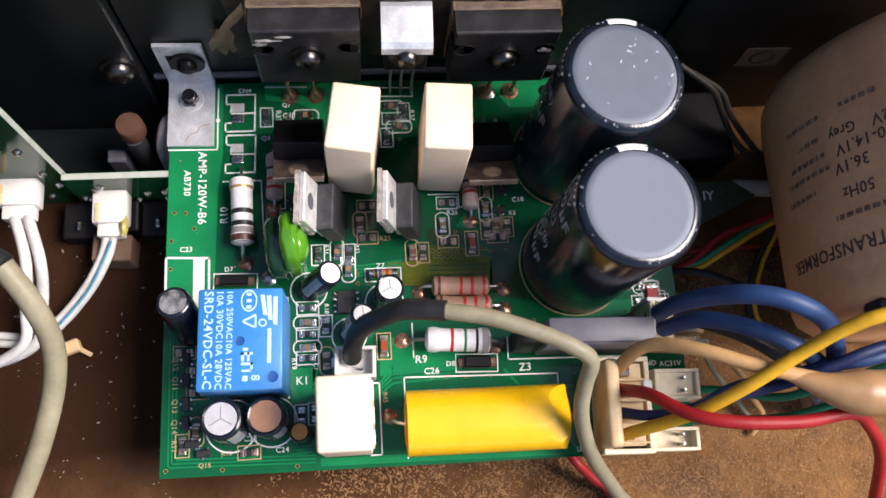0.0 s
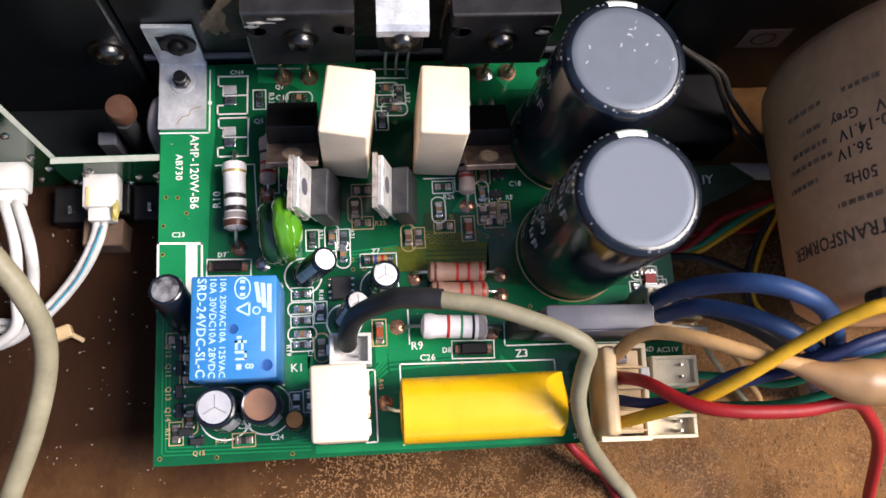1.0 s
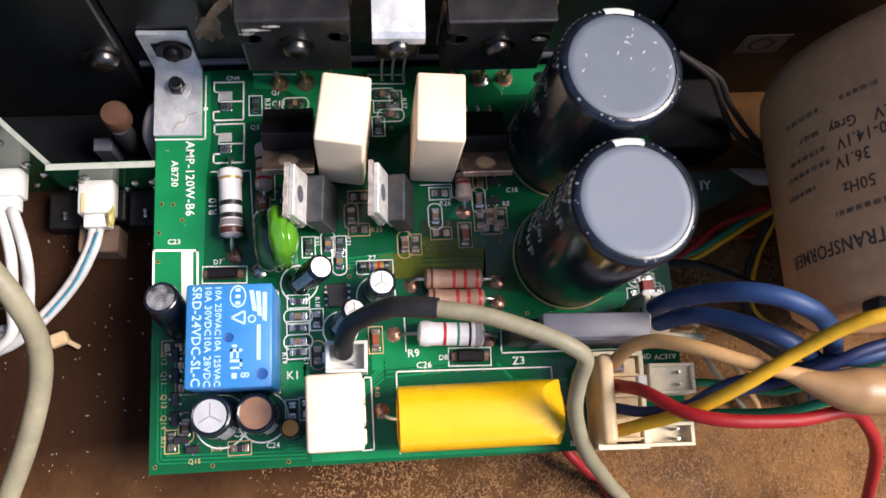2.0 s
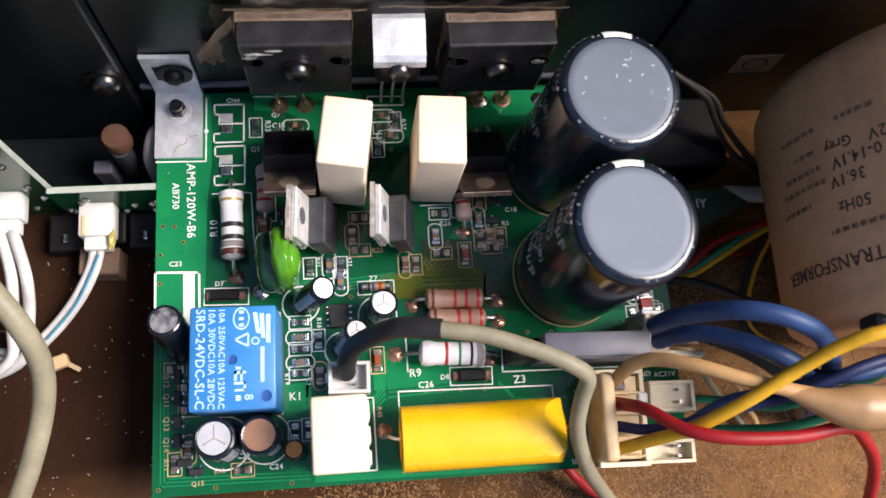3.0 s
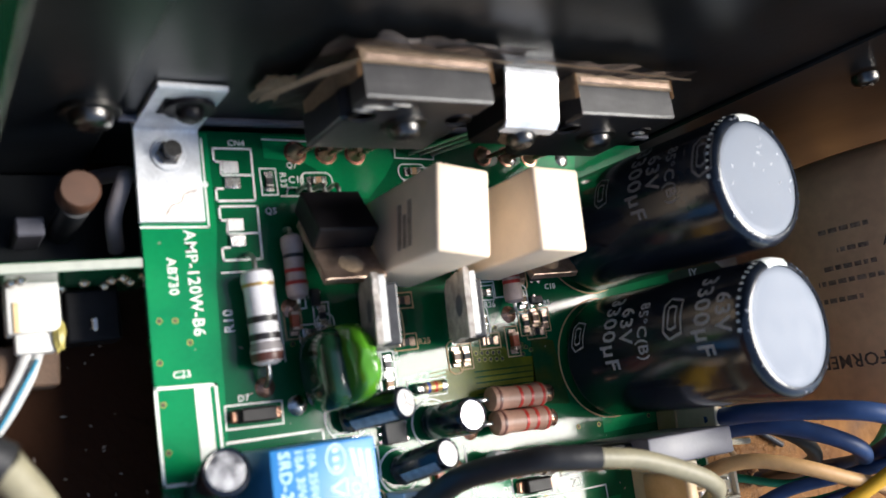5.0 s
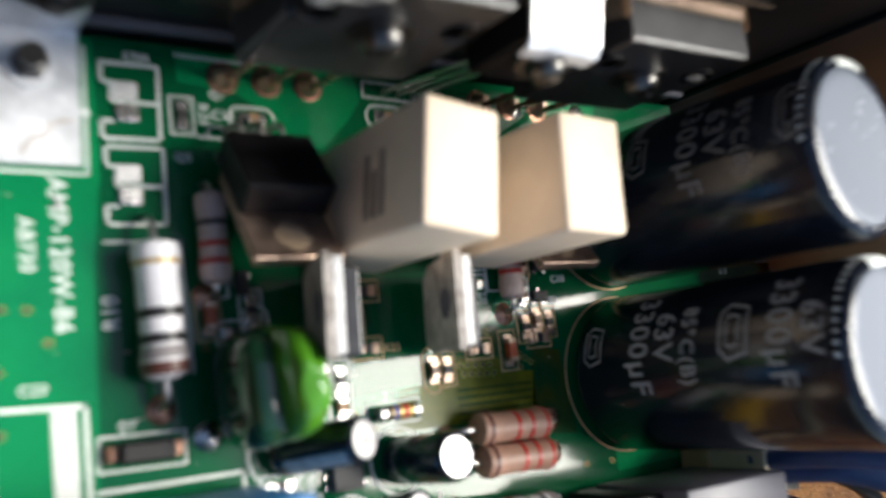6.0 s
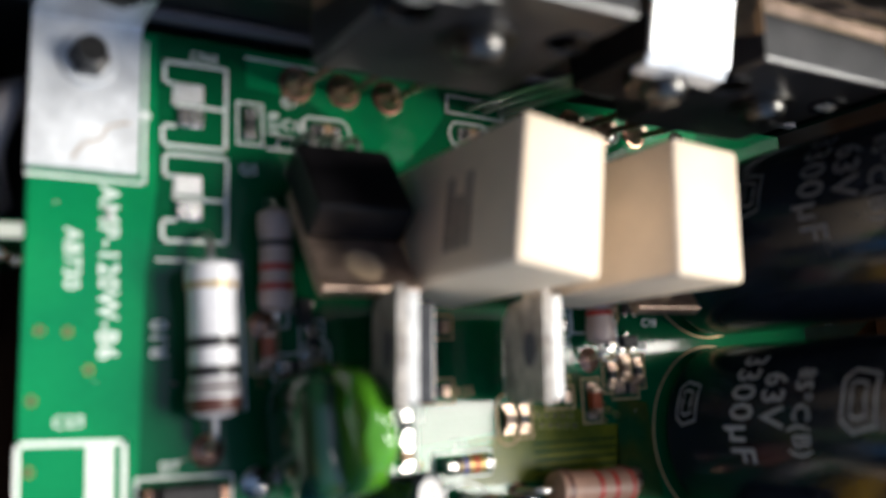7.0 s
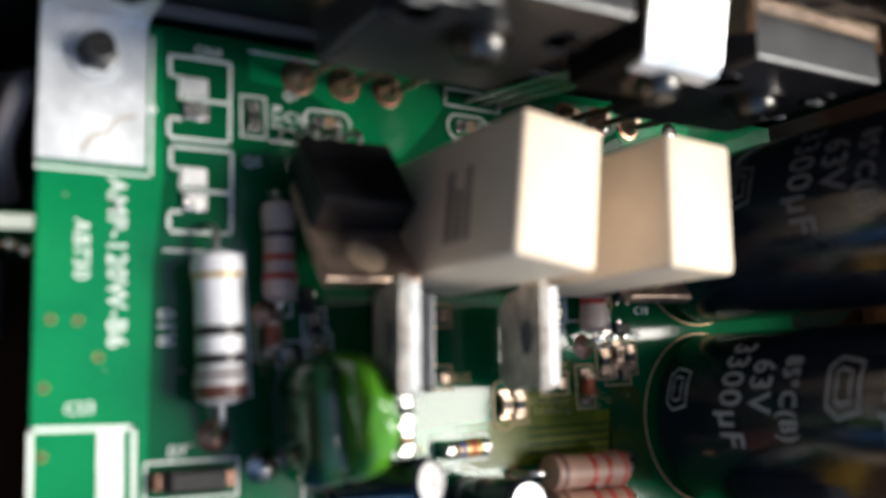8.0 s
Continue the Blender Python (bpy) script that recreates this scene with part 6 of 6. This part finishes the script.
for pts, r, mt, lab in (
        ([(8.95, 1.5, 1.05), (9.0, 1.62, 1.5), (9.12, 1.76, 1.95), (9.41, 1.78, 2.4), (9.94, 1.58, 2.9), (10.78, 1.22, 3.2), (11.7, 0.94, 3.3), (12.9, 0.68, 3.3)], 0.15, W_TAN, "tan plastic wire from the four-way plug"),
        ([(8.95, 1.12, 1.1), (9.22, 0.93, 2.0), (9.69, 0.51, 2.6), (10.36, 0.3, 2.9), (11.57, 0.23, 2.9), (12.57, 0.33, 2.8), (13.1, 0.1, 2.4), (13.8, -0.5, 1.4), (14.4, -1.8, -0.4), (14.6, -4, -1.85), (14.6, -7, -1.85)], 0.14, W_RED, "red plastic wire from the four-way plug"),
        ([(8.95, 0.68, 1.1), (9.31, 0.57, 1.55), (9.82, 0.59, 2.0), (10.64, 0.77, 2.4), (11.53, 0.93, 2.8), (12.19, 1.14, 3.2), (13.03, 1.4, 3.4), (15.5, 1.8, 3.2)], 0.12, W_NAVY, "dark blue plastic wire from the four-way plug"),
        ([(8.95, 0.26, 1.1), (9.24, 0.34, 1.65), (9.87, 0.51, 2.4), (10.56, 0.85, 3.1), (11.43, 1.36, 3.72), (11.93, 1.63, 4.2), (12.6, 1.8, 4.55), (14.5, 1.95, 4.6)], 0.14, W_YELLOW, "yellow plastic wire from the four-way plug"),
        ([(9.75, 2.5, 1.2), (9.9, 2.55, 2.1), (10.26, 2.49, 3.1), (10.79, 2.36, 3.72), (11.4, 2.14, 3.85), (12.05, 1.84, 3.5), (12.6, 1.39, 2.6), (12.95, 1.07, 1.6), (13.4, 0.9, 0.2), (14.6, 0.8, -1.8)], 0.2, W_BLUE, "thick blue wire from the beige plug"),
        ([(9.95, 2.25, 1.1), (10.2, 2.28, 1.7), (10.51, 2.22, 2.2), (11.12, 1.92, 2.7), (11.75, 1.58, 2.8), (12.5, 1.25, 2.2), (13.3, 1.0, 0.9), (14.2, 0.6, -1.7)], 0.19, W_BLUE, "thick blue wire from the beige plug"),
        ([(10.4, 0.6, 0.9), (11.01, 0.97, 1.6), (11.86, 1.08, 2.2), (12.31, 1.19, 2.7), (13.13, 1.27, 3.1), (15.2, 1.85, 2.8)], 0.14, W_BLUE, "blue plastic wire crossing behind the yellow one"),
        ([(9.6, 1.3, -1.6), (11.18, 1.17, -0.6), (11.79, 1.05, -0.2), (12.41, 0.83, 0.5), (13.01, 0.93, 1.0), (14.23, 1.26, 1.4), (15.6, 1.9, 1.2)], 0.1, W_GREEN, "thin green wire among the others"),
        ([(10.6, 0.6, -1.6), (11.82, 0.48, -0.5), (12.39, 0.42, 0.4), (12.82, 0.5, 1.2), (14.0, 0.9, 2.0), (15.4, 1.9, 2.0)], 0.11, W_GREEN, "thin green wire among the others"),
        ([(8.2, 0.4, -1.5), (8.5, -0.15, -1.3), (8.92, -0.56, -1.6), (9.5, -1.2, -1.87), (11, -5, -1.88)], 0.12, W_RED, "red wire coming out under the board"),
        ([(10.3, 3.8, -1.2), (11.71, 3.98, -1.3), (12.46, 4.32, -1.0), (13.2, 4.72, -0.8), (14.0, 5.05, -0.6), (15, 5.2, -1.0)], 0.075, W_YELLOW, "thin yellow wire beside a green one"),
        ([(10.3, 3.95, -1.2), (11.7, 4.1, -1.25), (12.45, 4.45, -0.95), (13.2, 4.85, -0.75), (14.0, 5.15, -0.6), (15, 5.3, -1.0)], 0.075, W_GREEN, "thin green wire beside a yellow one"),
        ([(10.3, 3.7, -1.1), (11.54, 4.1, -1.1), (12.38, 4.68, -0.9), (13.3, 4.95, -0.65), (14.0, 5.25, -0.5)], 0.09, W_RED, "thin red wire behind the capacitors"),
        ([(10.3, 4.5, -1.6), (11.85, 4.5, -1.5), (13.5, 4.5, -1.3), (14.5, 4.6, -1.5)], 0.07, W_RED, "thin red wire on the wooden base"),
        ([(13.5, 4.7, -0.7), (13.18, 3.97, -1.2), (13.05, 3.11, -1.6), (13.31, 2.58, -1.75), (14.2, 2.0, -1.86), (15.5, 1.2, -1.88)], 0.085, W_BLACK, "black wire beside a yellow one"),
        ([(13.62, 4.7, -0.65), (13.33, 3.97, -1.15), (13.2, 3.11, -1.55), (13.45, 2.62, -1.72), (14.3, 2.1, -1.86)], 0.06, W_YELLOW, "thin yellow wire beside a black one"),
        ([(10.2, 2.55, 0.9), (10.8, 2.25, 1.5), (11.5, 1.85, 1.75), (12.3, 1.4, 1.4), (13.0, 1.05, 0.5), (13.8, 0.7, -1.0), (14.4, 0.5, -1.86)], 0.17, W_BLACK, "black wire hanging below the thick blue ones"),
        ([(10.3, 3.7, -0.5), (11.0, 3.68, -0.1), (11.6, 3.54, 0.0), (12.53, 3.25, -0.3), (13.6, 3.0, -1.0), (14.6, 2.7, -1.7)], 0.1, W_BLACK, "black wire behind the beige plug"),
        ([(10.9, 2.4, 0.2), (11.11, 2.21, -0.1), (11.78, 1.54, -1.0), (12.5, 0.87, -1.6), (13.0, 0.3, -1.88)], 0.075, W_GREY, "thin grey wire on the wooden base"),
        ([(11.9, 1.7, -0.4), (12.19, 1.35, -0.5), (12.54, 1.0, -1.0), (13.0, 0.56, -1.6), (12.8, 0.2, -1.88)], 0.08, W_TAN, "thin cream wire looping down"),
        ([(11.2, 8.1, 0.9), (11.99, 7.63, 0.6), (12.3, 7.32, 0.2), (12.75, 6.92, -0.4), (13.28, 6.55, -0.8), (14.2, 6.2, -1.4)], 0.085, W_DULL, "dull brown-grey sleeved wire running down behind the capacitors"),
        ([(11.4, 8.1, 0.7), (12.25, 7.7, 0.4), (12.6, 7.3, 0.0), (13.1, 6.95, -0.5), (13.9, 6.5, -1.2)], 0.085, W_DULL, "dull brown-grey wire running down behind the capacitors")):
    wire(pts, r * 0.86, mt, lab)

wrap = solo("tape_wrap", tube([(11.3, 1.05, 3.25), (11.75, 0.85, 3.3), (12.3, 0.68, 3.3), (13.2, 0.62, 3.25), (14.6, 0.7, 3.0), (16.0, 1.7, 2.6)], 0.4, 20, 8,
              radii=lambda t: 0.12 + 0.28 * min(1, t * 2.2) ** 1.5), TAN_TAPE, "wide tan tape wound round several wires", "tape", smooth=True)

plate = thing("green_plate", 12.3, 5.4, FLOOR, label="dull green circuit board piece on a foot", category="circuit board")
part("board", prism([(-1.3, -0.6), (-0.6, -0.56), (0.5, -0.1), (0.82, 0.08), (0.33, 0.45), (-1.4, 0.42)], 1.4, 1.52, m=T(0, 0, 0)), mat("aged_mask", (0.03, 0.06, 0.03), 0.4, spot=0.2), plate)
part("foot", box(-1.2, 0.0, -0.2, 0.2, 0, 1.4, bevel=0.05), BLACK, plate)
bm = lettering("IY", 0.3, T(-0.3, 0.1, 1.525))
part("legend", bm, SILK, plate, "white printed legend")
solo("cream_sleeve", tube([(13.0, 5.95, -1.3), (13.9, 5.9, -1.3), (15, 5.9, -1.4)], 0.2, 14, 2), NYLON_WHITE, "cream plastic sleeve behind the transformer leads", "sleeve", smooth=True)
rear = thing("black_component", 11.75, 7.3, FLOOR, label="black plastic component behind the capacitors", category="component")
part("body", box(-1.1, 1.1, -0.85, 0.85, 0, 1.1, bevel=0.05, seg=2), BLACK, rear)
part("lid", box(-1.11, 1.11, -0.86, 0.86, 1.12, 1.4, bevel=0.06, seg=2), BLACK, rear)
part("seam", box(-1.07, 1.07, -0.82, 0.82, 1.09, 1.13), CHIP, rear)
st = thing("sticker", 13.2, 8.345, 0.72, label="small pale sticker with a dark oval on the rear plate", category="sticker")
part("paper", box(-0.5, 0.5, -0.004, 0.0, -0.42, 0.42), mat("aged_sticker", (0.11, 0.075, 0.065), 0.6), st)
part("oval", lathe([(0.24, 0), (0.28, 0), (0.28, 0.004), (0.24, 0.004), (0.24, 0)], 28, m=T(0, -0.005, 0, 90, 0, 0)), BLACK, st)

# ---------------------------------------------------------------- dust, chips of wood and fluff
def specks(n, x0, x1, y0, y1, z, size, seed, material, label, lump=0.6, long=3.2, patch=-9.0):
    rnd = random.Random(seed)
    verts, faces = [], []
    for _ in range(n):
        x, y, s = rnd.uniform(x0, x1), rnd.uniform(y0, y1), size * rnd.uniform(0.4, 1.6)
        if noise.noise((x * 0.9, y * 0.9, seed)) + 0.5 * noise.noise((x * 2.6, y * 2.6, seed)) < patch + rnd.uniform(-0.25, 0.25):
            continue
        if n > 3000 and rnd.random() > (x - x0) / 3.5:
            continue
        a, l = rnd.uniform(0, 6.28), rnd.uniform(0.8, long)
        c, d = math.cos(a), math.sin(a)
        b = len(verts)
        for u, v, w in ((-l, 0, 0), (0, -1, 0), (l, 0, 0), (0, 1, 0), (0, 0, lump)):
            verts.append(((x + s * (u * c - v * d)) * CM, (y + s * (u * d + v * c)) * CM, (z + s * w) * CM))
        faces += [(b, b + 1, b + 4), (b + 1, b + 2, b + 4), (b + 2, b + 3, b + 4), (b + 3, b, b + 4)]
    me = bpy.data.meshes.new("specks")
    me.from_pydata(verts, [], faces)
    me.materials.append(material)
    return tagged(new("dust_specks", me), label, "dust", kind="stuff")


specks(380, -5.5, 0.3, -3, 6.0, FLOOR, 0.012, 1, DUST, "pale dust specks on the dark wooden base", patch=0.05)
CHIPS = mat("wood_chips", (0.36, 0.2, 0.085), 0.85, spot=0.2)
CHIPS_MID = mat("wood_chips_brown", (0.3, 0.16, 0.065), 0.9, spot=0.2)
CHIPS_DARK = mat("wood_chips_dark", (0.06, 0.032, 0.016), 0.9, spot=0.2)
specks(26000, 1.0, 17.5, -3.5, 4.5, FLOOR, 0.011, 2, CHIPS, "pale wood fibres on the particle board", 1.6, 4.0, 0.0)
specks(60000, 1.5, 17.5, -3.5, 4.5, FLOOR, 0.014, 5, CHIPS_MID, "brown wood fibres on the particle board", 0.8, 3.6, -0.35)
specks(2500, -5.0, 1.5, -3.5, -0.7, FLOOR, 0.012, 6, CHIPS_MID, "brown wood fibres at the front of the darker base side", 1.2, 3.0, 0.05)
specks(2200, 1.0, 17.5, -3.5, 4.5, FLOOR, 0.012, 3, CHIPS_DARK, "dark wood fibres on the particle board", 1.0, 2.2, 0.05)
specks(60, 0.2, 10.4, 0.1, 7.8, 0.002, 0.012, 4, DUST, "fine dust on the circuit board")
